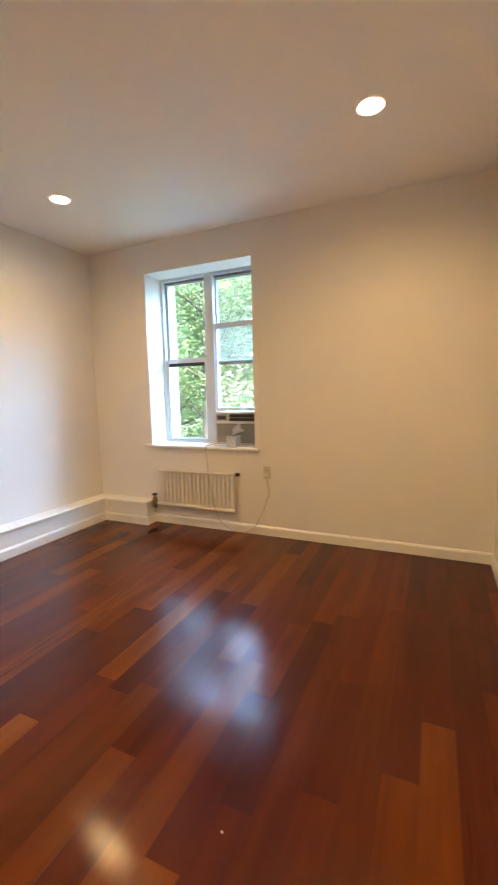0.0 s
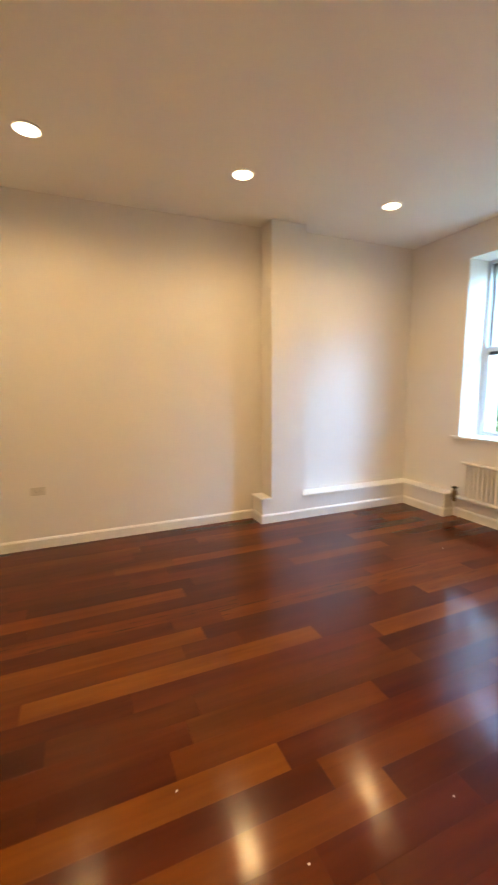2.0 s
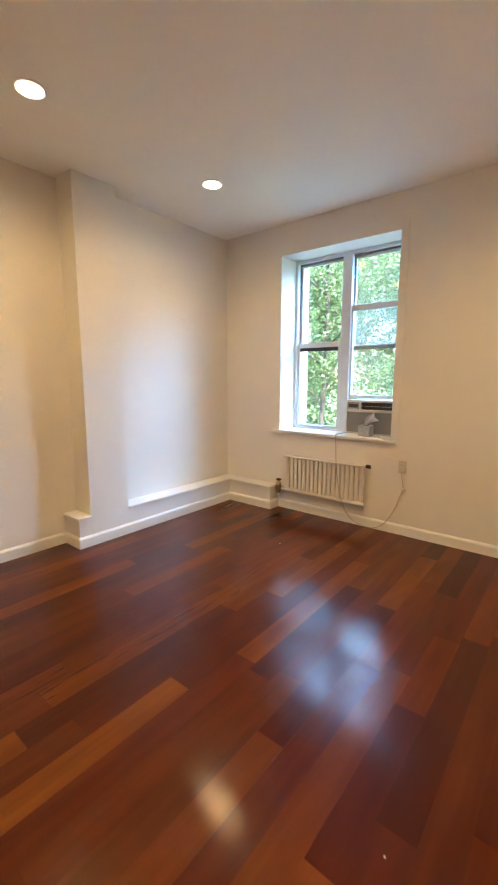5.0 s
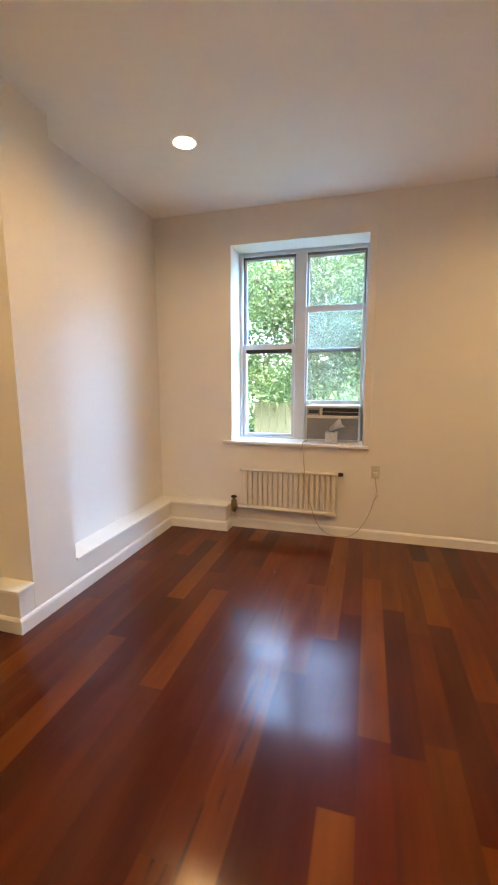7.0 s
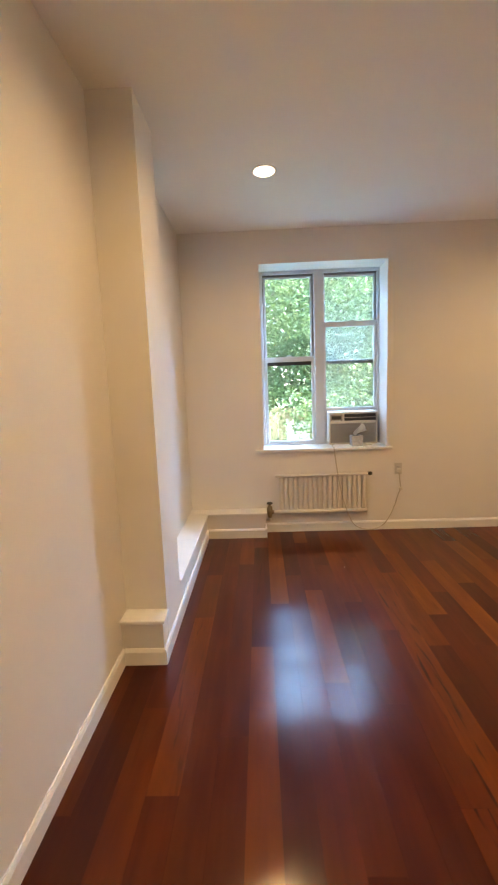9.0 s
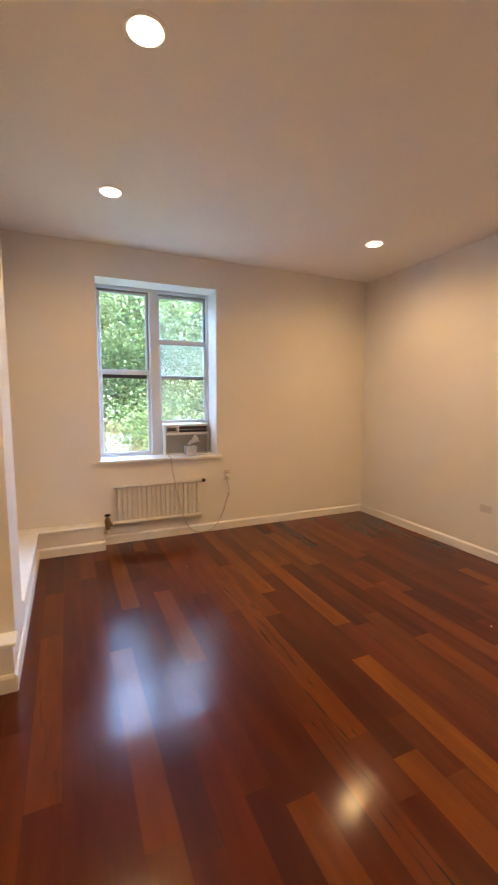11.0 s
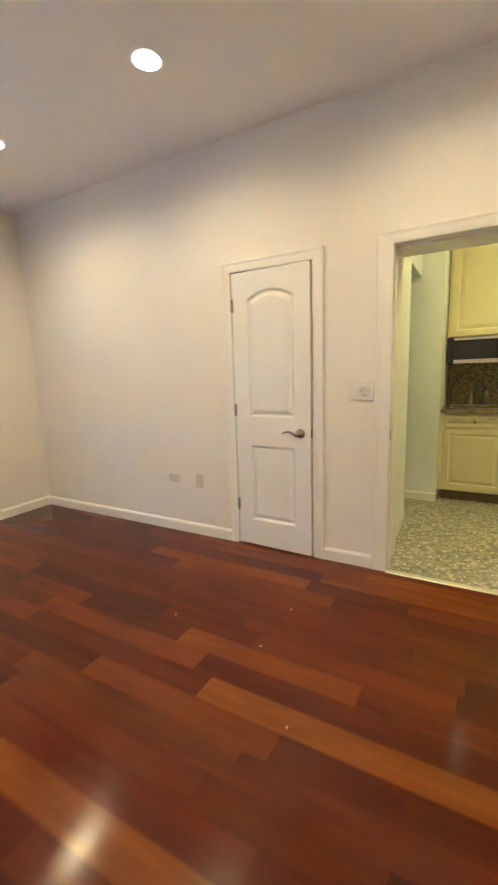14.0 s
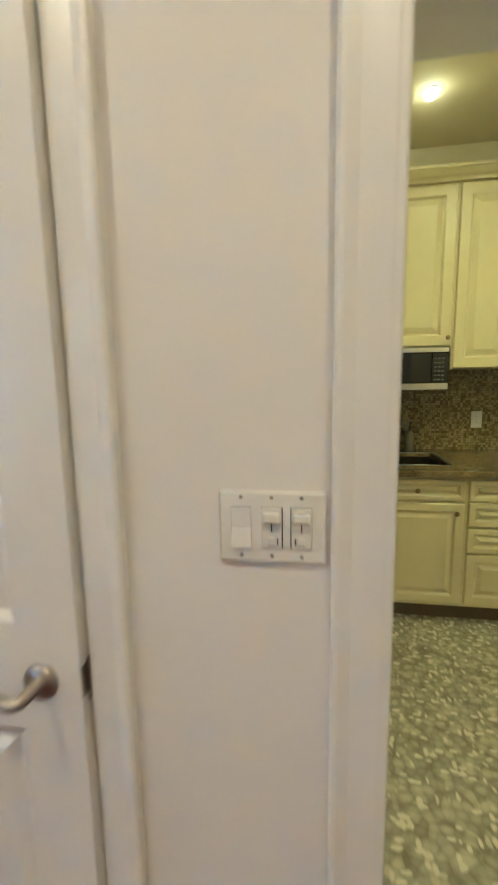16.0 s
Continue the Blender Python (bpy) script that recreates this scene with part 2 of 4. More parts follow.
def tube(points, radius, steps=10, smooth=6):
    """A round rod along a smooth line through the points."""
    pts = [Vector(p) for p in points]
    line = []
    for i in range(len(pts) - 1):
        a, b, c, d = pts[max(i - 1, 0)], pts[i], pts[i + 1], pts[min(i + 2, len(pts) - 1)]
        for k in range(smooth):
            u = k / smooth
            line.append(0.5 * (2 * b + (c - a) * u + (2 * a - 5 * b + 4 * c - d) * u ** 2 + (3 * b - a - 3 * c + d) * u ** 3))
    line.append(pts[-1])
    bm = bmesh.new()
    rings, ref = [], Vector((0.31, 0.23, 0.92))
    for i, p in enumerate(line):
        way = (line[min(i + 1, len(line) - 1)] - line[max(i - 1, 0)]).normalized()
        u = way.cross(ref).normalized()
        v = way.cross(u)
        rad = radius(i / (len(line) - 1)) if callable(radius) else radius
        rings.append([bm.verts.new(p + rad * (math.cos(2 * math.pi * k / steps) * u + math.sin(2 * math.pi * k / steps) * v)) for k in range(steps)])
    for a, b in zip(rings, rings[1:]):
        for k in range(steps):
            bm.faces.new((a[k], a[(k + 1) % steps], b[(k + 1) % steps], b[k]))
    bm.faces.new(rings[0])
    bm.faces.new(rings[-1])
    bmesh.ops.recalc_face_normals(bm, faces=bm.faces)
    for f in bm.faces:
        f.smooth = True
    return bm


def extruded(outline, axis, a, b):
    """A prism: an outline of (u, v) pairs carried along an axis from a to b. X: (y, z), Y: (x, z), Z: (x, y)."""
    bm = bmesh.new()
    def put(u, v, w):
        return bm.verts.new({"X": (w, u, v), "Y": (u, w, v), "Z": (u, v, w)}[axis])
    one, two = [put(u, v, a) for u, v in outline], [put(u, v, b) for u, v in outline]
    n = len(outline)
    for k in range(n):
        bm.faces.new((one[k], one[(k + 1) % n], two[(k + 1) % n], two[k]))
    bm.faces.new(one)
    bm.faces.new(two)
    bmesh.ops.recalc_face_normals(bm, faces=bm.faces)
    return bm


def joined(*bms):
    out = bmesh.new()
    for b in bms:
        me = bpy.data.meshes.new("part")
        b.to_mesh(me)
        b.free()
        out.from_mesh(me)
        bpy.data.meshes.remove(me)
    return out


def part(name, bm, mat, parent=None, label="", smooth=False):
    me = bpy.data.meshes.new(name)
    if smooth:
        for f in bm.faces:
            f.smooth = True
    bm.to_mesh(me)
    bm.free()
    me.materials.append(mat)
    ob = new(name, me)
    if parent:
        ob.parent = parent
        ob.matrix_parent_inverse = Matrix.Translation(parent.location).inverted()
    return tagged(ob, label)


def thing(name, label, category, group="", at=(0, 0, 0)):
    """An empty at a thing's base, to which its parts are given in world metres."""
    ob = new(name)
    ob.location = at
    ob.empty_display_size = 0.05
    return tagged(ob, label, category, group)


def structure(name, bm, mat, label, category):
    return tagged(part(name, bm, mat), label, category, kind="structure")


# ---- large structure ----
structure("wall_west", boxes((XL - 0.2, XL, YB - 0.2, YW + 0.56, -0.1, H)), PAINT, "plain warm white painted plaster wall", "wall")
structure("wall_south", boxes((XL, XK, YB - 0.2, YB, -0.1, H)), PAINT, "plain warm white painted plaster wall", "wall")
structure("wall_north", boxes(
    (XL, WX0, YW, YW + 0.54, -0.1, H), (WX1, 1.0, YW, YW + 0.4, -0.1, H), (WX1 + 0.2, 1.0, YW + 0.4, YW + 0.54, -0.1, H),
    (WX0, WX1, YW, YW + 0.54, -0.1, WZ0), (WX0, WX1, YW, YW + 0.54, WZ1, H)), PAINT, "thick white plaster wall with a deep window opening", "wall")
structure("wall_east", boxes(
    (XR, XK, YB, KY0, -0.1, H), (XR, XK, KY1, DY0, -0.1, H), (XR, XK, DY1, YW, -0.1, H),
    (XR, XK, KY0, KY1, KZ, H), (XR, XK, DY0, DY1, DZ, H)), PAINT, "white plaster wall with a closet door and kitchen opening", "wall")
structure("ceiling", boxes((XL - 0.2, XK, -2.5, YW + 0.56, H, H + 0.15)), CEIL, "flat white painted ceiling with recessed lamps", "ceiling")
structure("ceiling_kitchen", boxes((XK, 3.1, -2.5, YW + 0.56, H, H + 0.15)), KCEIL, "kitchen ceiling with recessed lamps, yellow lamplight in its colour", "ceiling")
structure("wall_kitchen_north", boxes(
    (XK, 1.46, 0.05, 0.17, -0.1, H), (1.46, 2.1, 0.05, 0.17, 2.16, H)), KPAINT, "pale green-white kitchen side wall with an opening", "wall")
structure("wall_kitchen_stub", boxes((2.1, 3.05, -0.15, 1.3, -0.1, H)), KPAINT, "pale green-white wall end beside the cabinets", "wall")
structure("wall_kitchen_east", boxes((2.88, 3.05, -2.4, -0.15, -0.1, H)), KCEIL, "kitchen wall behind the cabinets, yellow lamplight in its colour", "wall")
structure("wall_kitchen_south", boxes((XK, 2.88, -2.5, -2.4, -0.1, H)), KPAINT, "pale painted kitchen wall", "wall")
structure("wall_kitchen_west", boxes((XK - 0.12, XK, -2.5, YB - 0.2, -0.1, H)), KPAINT, "pale painted kitchen wall", "wall")
structure("wall_passage", boxes((XK, 3.05, 1.3, 1.4, -0.1, H)), KPAINT, "pale painted wall of the passage", "wall")
structure("wall_closet", boxes((1.34, 1.46, 0.17, 1.3, -0.1, H)), KPAINT, "plain painted closet partition", "wall")
structure("floor_base", boxes((XL, XR, YB, YW, -0.1, -0.013), (XR, XK, DY0, DY1, -0.1, -0.013)), SUBFLOOR, "dark subfloor under the boards", "floor")

# pier and pipe box along the west wall
structure("wall_pier", boxes((XL, BX, 1.635, 2.0, 0.0, H)), PAINT, "white plaster pier standing proud of the wall", "pier")
structure("wall_niche", boxes((XL, -3.53, 2.0, YW, 0.0, H)), PAINT, "white plaster back of the shallow niche", "wall")
structure("pipe_box", boxes((XL, BX - 0.001, 1.53, 1.635, 0, 0.238), (XL, BX - 0.001, 2.0, 3.369, 0, 0.228), (XL, -2.785, 3.369, YW, 0, 0.228)), PAINT, "low boxed-in pipe chase painted white", "pipe box")
structure("ledge_cap", joined(
    boxes((XL, BX + 0.014, 1.512, 1.637, 0.238, 0.26), bevel=0.004),
    boxes((XL, BX + 0.014, 2.0, 3.355, 0.228, 0.25), bevel=0.004),
    boxes((XL, -2.772, 3.355, YW, 0.228, 0.25), bevel=0.004)), TRIM, "thin white painted board capping the pipe box", "ledge")


def baseboard(name, axis, fixed, out, a, b, mat=TRIM):
    """A skirting board along a wall face; out is the way into the room."""
    t, h = 0.014 * out, 0.092
    outline = [(fixed, 0.0), (fixed + t, 0.0), (fixed + t, h - 0.018), (fixed + 0.6 * t, h - 0.006), (fixed + 0.3 * t, h), (fixed, h)]
    return structure(name, extruded(outline, axis, a, b), mat, "white painted wooden skirting board", "baseboard")


baseboard("baseboard_1", "Y", XL, 1, YB, 1.53)
baseboard("baseboard_2", "X", 1.53, -1, XL + 0.014, BX)
baseboard("baseboard_3", "Y", BX, 1, 1.516, 3.369)
baseboard("baseboard_4", "X", 3.369, -1, BX + 0.014, -2.785)
baseboard("baseboard_5", "Y", -2.785, 1, 3.355, YW)
baseboard("baseboard_6", "X", YW, -1, -2.771, XR)
baseboard("baseboard_7", "Y", XR, -1, 1.195, YW - 0.014)
baseboard("baseboard_8", "Y", XR, -1, 0.094, 0.429)
baseboard("baseboard_9", "X", YB, 1, XL + 0.014, XR)
baseboard("baseboard_10", "Y", XR, -1, YB + 0.014, KY0 - 0.095)
baseboard("baseboard_11", "X", 0.05, -1, XK, 1.46)
baseboard("baseboard_12", "Y", 2.1, -1, -0.15, 1.3)


# ---- door trims ----
def casing(y0, y1, ztop, sides, head):
    """Moulded architrave round an opening in the east wall, mitred at the corners. sides: widths of the two legs; head: of the head."""
    prof = [(0, 0), (0.009, 0), (0.0125, 0.05), (0.0132, 0.14), (0.0145, 0.2), (0.0165, 0.5), (0.0172, 0.68), (0.0195, 0.78), (0.022, 0.88), (0.0222, 0.95), (0.019, 1.0), (0, 1.0)]
    out = []
    for run in ("low", "high", "head"):
        bm = bmesh.new()
        one, two = [], []
        for d, u in prof:
            x, a, b, h = XR - d, y0 - u * sides[0], y1 + u * sides[1], ztop + u * head
            ends = {"low": ((x, a, 0), (x, a, h)), "high": ((x, b, 0), (x, b, h)), "head": ((x, a, h), (x, b, h))}[run]
            one.append(bm.verts.new(ends[0]))
            two.append(bm.verts.new(ends[1]))
        n = len(prof)
        for k in range(n):
            bm.faces.new((one[k], one[(k + 1) % n], two[(k + 1) % n], two[k]))
        bm.faces.new(one)
        bm.faces.new(two)
        bmesh.ops.recalc_face_normals(bm, faces=bm.faces)
        out.append(bm)
    return joined(*out)


structure("trim_closet_door", casing(DY0, DY1 + 0.002, DZ, (0.078, 0.068), 0.07), TRIM, "moulded white door casing", "door trim")
structure("trim_kitchen_door", casing(KY0, KY1, KZ, (0.093, 0.093), 0.072), TRIM, "moulded white casing round the kitchen opening", "door trim")
structure("jamb_kitchen_door", boxes(
    (XR + 0.055, XR + 0.09, KY1 - 0.012, KY1, 0, KZ - 0.012),
    (XR + 0.055, XR + 0.09, KY0 + 0.0, KY0 + 0.012, 0, KZ - 0.012), (XR + 0.055, XR + 0.09, KY0, KY1, KZ - 0.012, KZ)), TRIM, "white painted door stop in the opening", "door trim")


# ---- window ----
window = thing("window_1", "white vinyl double sash window, one sash raised over an air conditioner", "window", at=(-2.17, 3.8, 0.85))
tagged(window, kind="structure")
Y0, Y1 = 3.785, 3.9
part("window_frame", boxes(
    (WX0, WX0 + 0.032, Y0, Y1, 0.85, WZ1), (WX1 - 0.022, WX1, Y0, Y1, 0.85, WZ1),
    (WX0 + 0.032, WX1 - 0.022, Y0, Y1, WZ1 - 0.03, WZ1), (WX0 + 0.032, WX1 - 0.022, Y0, Y1, 0.85, 0.865), bevel=0.003), VINYL, window)
part("mullion", boxes((-2.226, -2.126, Y0 - 0.004, Y1, 0.865, WZ1 - 0.03), bevel=0.004), VINYL, window)


def sash(x0, x1, z0, z1, y, stile, top, bottom, glass=GLASS, name="sash"):
    rails = part(name, boxes(
        (x0, x0 + stile, y, y + 0.032, z0, z1), (x1 - stile, x1, y, y + 0.032, z0, z1),
        (x0 + stile, x1 - stile, y, y + 0.032, z0, z0 + bottom), (x0 + stile, x1 - stile, y, y + 0.032, z1 - top, z1), bevel=0.003), VINYL, window)
    p = part("pane", boxes((x0 + stile - 0.004, x1 - stile + 0.004, y + 0.013, y + 0.017, z0 + bottom - 0.004, z1 - top + 0.004)), glass, rails)
    p.visible_shadow = False
    return rails


s1 = sash(WX0 + 0.034, -2.23, 1.715, 2.578, 3.84, 0.028, 0.03, 0.04)
s2 = sash(WX0 + 0.034, -2.23, 0.866, 1.765, 3.802, 0.028, 0.062, 0.03)
s3 = sash(-2.13, WX1 - 0.024, 1.69, 2.578, 3.84, 0.022, 0.035, 0.03, DUSTY)
s4 = sash(-2.13, WX1 - 0.024, 1.192, 2.1, 3.802, 0.022, 0.054, 0.036, DUSTY)
for s, x0, x1, y, z in ((s2, WX0 + 0.063, -2.259, 3.804, 1.694), (s3, -2.106, WX1 - 0.048, 3.836, 1.692)):
    part("gasket", boxes((x0, x1, y - 0.004, y + 0.012, z - 0.016, z + 0.02)), DARK, s, "black rubber weather strip")
for s, x, z in ((s2, -2.49, 1.765), (s4, -1.85, 2.1)):
    part("sash_lock", joined(boxes((x - 0.03, x + 0.03, 3.805, 3.83, z, z + 0.006), bevel=0.002), boxes((x - 0.012, x + 0.03, 3.808, 3.82, z + 0.006, z + 0.014), bevel=0.003)), VINYL, s)
part("lift_rail", boxes((-2.6, -2.42, 3.79, 3.804, 0.876, 0.888), bevel=0.002), VINYL, s2)
# sash tracks; their grey also puts in the shadow gaps round the sashes
TRACK = material("grey_track_and_shade", (0.2, 0.19, 0.17), 0.5, spread=0.1)
for x0, x1 in ((WX0 + 0.026, WX0 + 0.04), (-2.243, -2.229), (-2.131, -2.119), (WX1 - 0.036, WX1 - 0.022)):
    part("jamb_track", boxes((x0, x1, 3.83, 3.84, 1.77, 2.575)), TRACK, window, "grey sash track with the gap's shade in its colour")
for x0, x1 in ((WX0 + 0.036, -2.23), (-2.13, WX1 - 0.024)):
    part("head_track", boxes((x0, x1, 3.82, 3.842, 2.562, 2.579)), TRACK, window, "grey sash track with the gap's shade in its colour")
structure("window_sill", boxes((-2.862, -1.517, 3.487, Y0 + 0.005, 0.822, 0.851), bevel=0.006, segments=2), TRIM, "white painted window sill board", "window sill")
structure("trim_window", joined(
    boxes((WX1, WX1 + 0.066, YW - 0.006, YW, 0.851, 2.68), bevel=0.002)), PAINT, "flat painted strip beside the window", "window trim")

# ---- air conditioner on the sill ----
AC_BODY = material("cream_enamel", (0.66, 0.64, 0.58), 0.4, spread=0.05, scale=12)
AC_GREY = material("grey_intake_grille", (0.33, 0.32, 0.30), 0.55, spread=0.08, scale=40)
AC_DARK = material("dark_louvre_plastic", (0.045, 0.045, 0.045), 0.45, spread=0.15, scale=40)
CORD = material("grey_beige_cable", (0.52, 0.46, 0.37), 0.5, spread=0.05)
ac = thing("air_conditioner", "cream window air conditioner with a grey intake grille on the sill", "air conditioner", at=(-1.85, 3.85, 0.851))
ax0, ax1, az0, az1, ay = -2.098, -1.606, 0.853, 1.185, 3.70
part("casing", boxes((ax0 + 0.01, ax1 - 0.01, ay + 0.05, 4.2, az0, az1 - 0.004), bevel=0.006), AC_BODY, ac)
front = part("front_panel", boxes(
    (ax0, ax1, ay, ay + 0.05, az1 - 0.022, az1), (ax0, ax1, ay, ay + 0.05, az1 - 0.118, az1 - 0.092), (ax0, ax1, ay, ay + 0.05, az0, az0 + 0.016),
    (ax0, ax0 + 0.012, ay, ay + 0.05, az0 + 0.016, az1 - 0.022), (ax1 - 0.012, ax1, ay, ay + 0.05, az0 + 0.016, az1 - 0.022),
    (ax0 + 0.135, ax0 + 0.155, ay, ay + 0.05, az1 - 0.092, az1 - 0.022), bevel=0.003), AC_BODY, ac)
grille = part("intake_grille", boxes((ax0 + 0.012, ax1 - 0.012, ay + 0.008, ay + 0.05, az0 + 0.016, az1 - 0.118)), AC_GREY, ac, "grey slotted intake grille")
for k in range(15):
    z = az0 + 0.026 + k * 0.0125
    part("slat", boxes((ax0 + 0.014, ax1 - 0.014, ay + 0.003, ay + 0.009, z, z + 0.005)), AC_GREY, grille)
part("control_panel", boxes((ax0 + 0.012, ax0 + 0.135, ay + 0.006, ay + 0.05, az1 - 0.092, az1 - 0.022)), AC_GREY, ac)
cp = part("display", boxes((ax0 + 0.026, ax0 + 0.12, ay + 0.003, ay + 0.007, az1 - 0.075, az1 - 0.04), bevel=0.001), AC_DARK, ac, "dark control display")
for k in range(4):
    part("button", turned([(0.006, 0), (0.006, -0.004)], 12, "Y", (ax0 + 0.036 + 0.024 * k, ay + 0.006, az1 - 0.083)), AC_BODY, ac)
outlet_back = part("louvre_recess", boxes((ax0 + 0.155, ax1 - 0.012, ay + 0.03, ay + 0.05, az1 - 0.092, az1 - 0.022)), AC_DARK, ac, "dark air outlet")
for k in range(5):
    z = az1 - 0.088 + k * 0.0135
    part("louvre", boxes((ax0 + 0.155, ax1 - 0.012, ay + 0.006, ay + 0.026, z, z + 0.004)), AC_BODY if k == 2 else AC_DARK, outlet_back)
for k in range(9):
    x = ax0 + 0.18 + k * 0.035
    part("vane", boxes((x, x + 0.003, ay + 0.012, ay + 0.03, az1 - 0.092, az1 - 0.022)), AC_DARK, outlet_back)
part("side_filler", boxes((ax1, WX1 - 0.022, 3.82, 3.83, az0 + 0.012, 1.192)), VINYL, ac, "white accordion filler panel")
part("side_filler", boxes((-2.132, ax0, 3.82, 3.83, az0 + 0.012, 1.192)), VINYL, ac, "white accordion filler panel")
part("power_cord", tube([(-2.05, 3.69, 0.866), (-2.09, 3.60, 0.858), (-2.093, 3.50, 0.857), (-2.09, 3.475, 0.845), (-2.08, 3.47, 0.75), (-2.06, 3.448, 0.59), (-2.03, 3.43, 0.42), (-2.0, 3.425, 0.3),
    (-1.93, 3.44, 0.12), (-1.84, 3.47, 0.035), (-1.70, 3.485, 0.014), (-1.59, 3.49, 0.07), (-1.5, 3.5, 0.22), (-1.455, 3.505, 0.36), (-1.43, 3.503, 0.42), (-1.44, 3.5, 0.5), (-1.452, 3.495, 0.585)], 0.005, 8), CORD, ac, "cream power cord hanging to the outlet")
part("cord_fuse_box", boxes((-1.448, -1.412, 3.492, 3.514, 0.405, 0.435), bevel=0.004), IVORY, ac)
part("plug", boxes((-1.472, -1.432, 3.475, 3.507, 0.585, 0.625), bevel=0.006), IVORY, ac, "chunky cream plug with a test button")

TISSUE = material("tissue_paper", (0.86, 0.86, 0.87), 0.9, spread=0.03, scale=30)
MARBLED = material("marbled_grey_card", (0.52, 0.54, 0.58), 0.6, spread=0.3, scale=45)
tb = thing("tissue_box", "grey marbled tissue box with a white tissue pulled up", "tissue box", at=(-1.845, 3.61, 0.851))
part("carton", boxes((-1.9, -1.79, 3.555, 3.665, 0.851, 0.955), bevel=0.003), MARBLED, tb)
part("opening", turned([(0.032, 0), (0.03, 0.0015)], 20, "Z", (-1.845, 3.61, 0.955)), DARK, tb)


def crumpled_sheet(cx, cy, z0, w, h, lean):
    bm = bmesh.new()
    n, k = 10, 12
    grid = []
    for j in range(k + 1):
        v = j / k
        row = []
        for i in range(n + 1):
            u = i / n - 0.5
            spread = 0.35 + 0.9 * v
            fold = 0.016 * math.sin(u * 13 + v * 3) * (0.4 + v)
            top = 0.03 * math.cos(u * 5 + 1) * v
            row.append(bm.verts.new((cx + u * w * spread + lean * v * v, cy + fold + 0.012 * math.sin(7 * v), z0 + h * v + top - 0.02 * v * abs(u) * 2)))
        grid.append(row)
    for a, b in zip(grid, grid[1:]):
        for i in range(n):
            bm.faces.new((a[i], a[i + 1], b[i + 1], b[i]))
    bmesh.ops.solidify(bm, geom=bm.faces[:], thickness=0.0012)
    for f in bm.faces:
        f.smooth = True
    return bm


part("tissue", crumpled_sheet(-1.855, 3.61, 0.955, 0.07, 0.095, 0.085), TISSUE, tb, "white crumpled tissue")
rem = thing("remote_control", "small white remote lying on the sill", "remote control", at=(-1.72, 3.6, 0.851))
part("casing", boxes((-1.755, -1.69, 3.585, 3.615, 0.851, 0.866), bevel=0.005, segments=2), PLASTIC, rem)

# ---- radiator ----
RAD = material("radiator_enamel", (0.74, 0.71, 0.66), 0.38, spread=0.05, scale=20, bump=0.1, bump_scale=60)
rad = thing("radiator", "white painted finned radiator hung under the window", "radiator", at=(-2.22, 3.47, 0.2))
part("top_pipe", tube([(-2.672, 3.462, 0.588), (-2.2, 3.462, 0.589), (-1.765, 3.462, 0.59)], 0.015, 12, 2), RAD, rad)
part("bottom_pipe", tube([(-2.70, 3.46, 0.226), (-2.2, 3.46, 0.224), (-1.775, 3.46, 0.222)], 0.02, 12, 2), RAD, rad)
fin = boxes((-0.0185, 0.0185, -0.016, 0.014, 0.232, 0.58), bevel=0.0075, segments=3)
fin_mesh = bpy.data.meshes.new("fin")
fin.to_mesh(fin_mesh)
fin.free()
fin_mesh.materials.append(RAD)
for k in range(18):
    f = new("fin", fin_mesh)
    f.parent = rad
    f.matrix_parent_inverse = Matrix.Translation(rad.location).inverted()
    f.location = (-2.622 + k * 0.0482, 3.474, 0)
# plate added behind the fins so that the gaps don't go dark
part("gap_filler", boxes((-2.64, -1.785, 3.482, 3.497, 0.238, 0.572), bevel=0.001), RAD, rad)
for x in (-2.55, -1.88):
    part("bracket", boxes((x - 0.012, x + 0.012, 3.4972, YW, 0.36, 0.44), bevel=0.002), RAD, rad)
part("bleed_valve", joined(turned([(0.018, 0), (0.018, 0.03), (0.012, 0.034)], 12, "X", (-1.765, 3.47, 0.59)), boxes((-1.735, -1.722, 3.462, 3.478, 0.575, 0.605), bevel=0.002)), IRON, rad, "dark iron bleed valve")
valve = part("supply_valve", joined(
    turned([(0.016, 0.15), (0.022, 0.16), (0.026, 0.2), (0.03, 0.225), (0.026, 0.255), (0.017, 0.27), (0.012, 0.275), (0.012, 0.288)], 16, "Z", (-2.738, 3.46, 0.02)),
    turned([(0.017, -0.02), (0.02, 0), (0.02, 0.03), (0.016, 0.035)], 16, "X", (-2.725, 3.46, 0.226))), BRASS, rad, "tarnished brass supply valve")
part("valve_handle", turned([(0.024, 0.308), (0.03, 0.312), (0.03, 0.32), (0.022, 0.326)], 16, "Z", (-2.738, 3.46, 0.0)), IRON, valve)
part("riser", tube([(-2.738, 3.46, 0.175), (-2.738, 3.462, 0.15), (-2.745, 3.48, 0.135), (-2.77, 3.5, 0.13)], 0.014, 10, 3), RAD, rad)


# ---- wall plates ----
# outlet plates, darkened in colour for the shade on them
OUTLET = material("shaded_outlet_plastic", (0.62, 0.59, 0.53), 0.4, spread=0.04, scale=20)

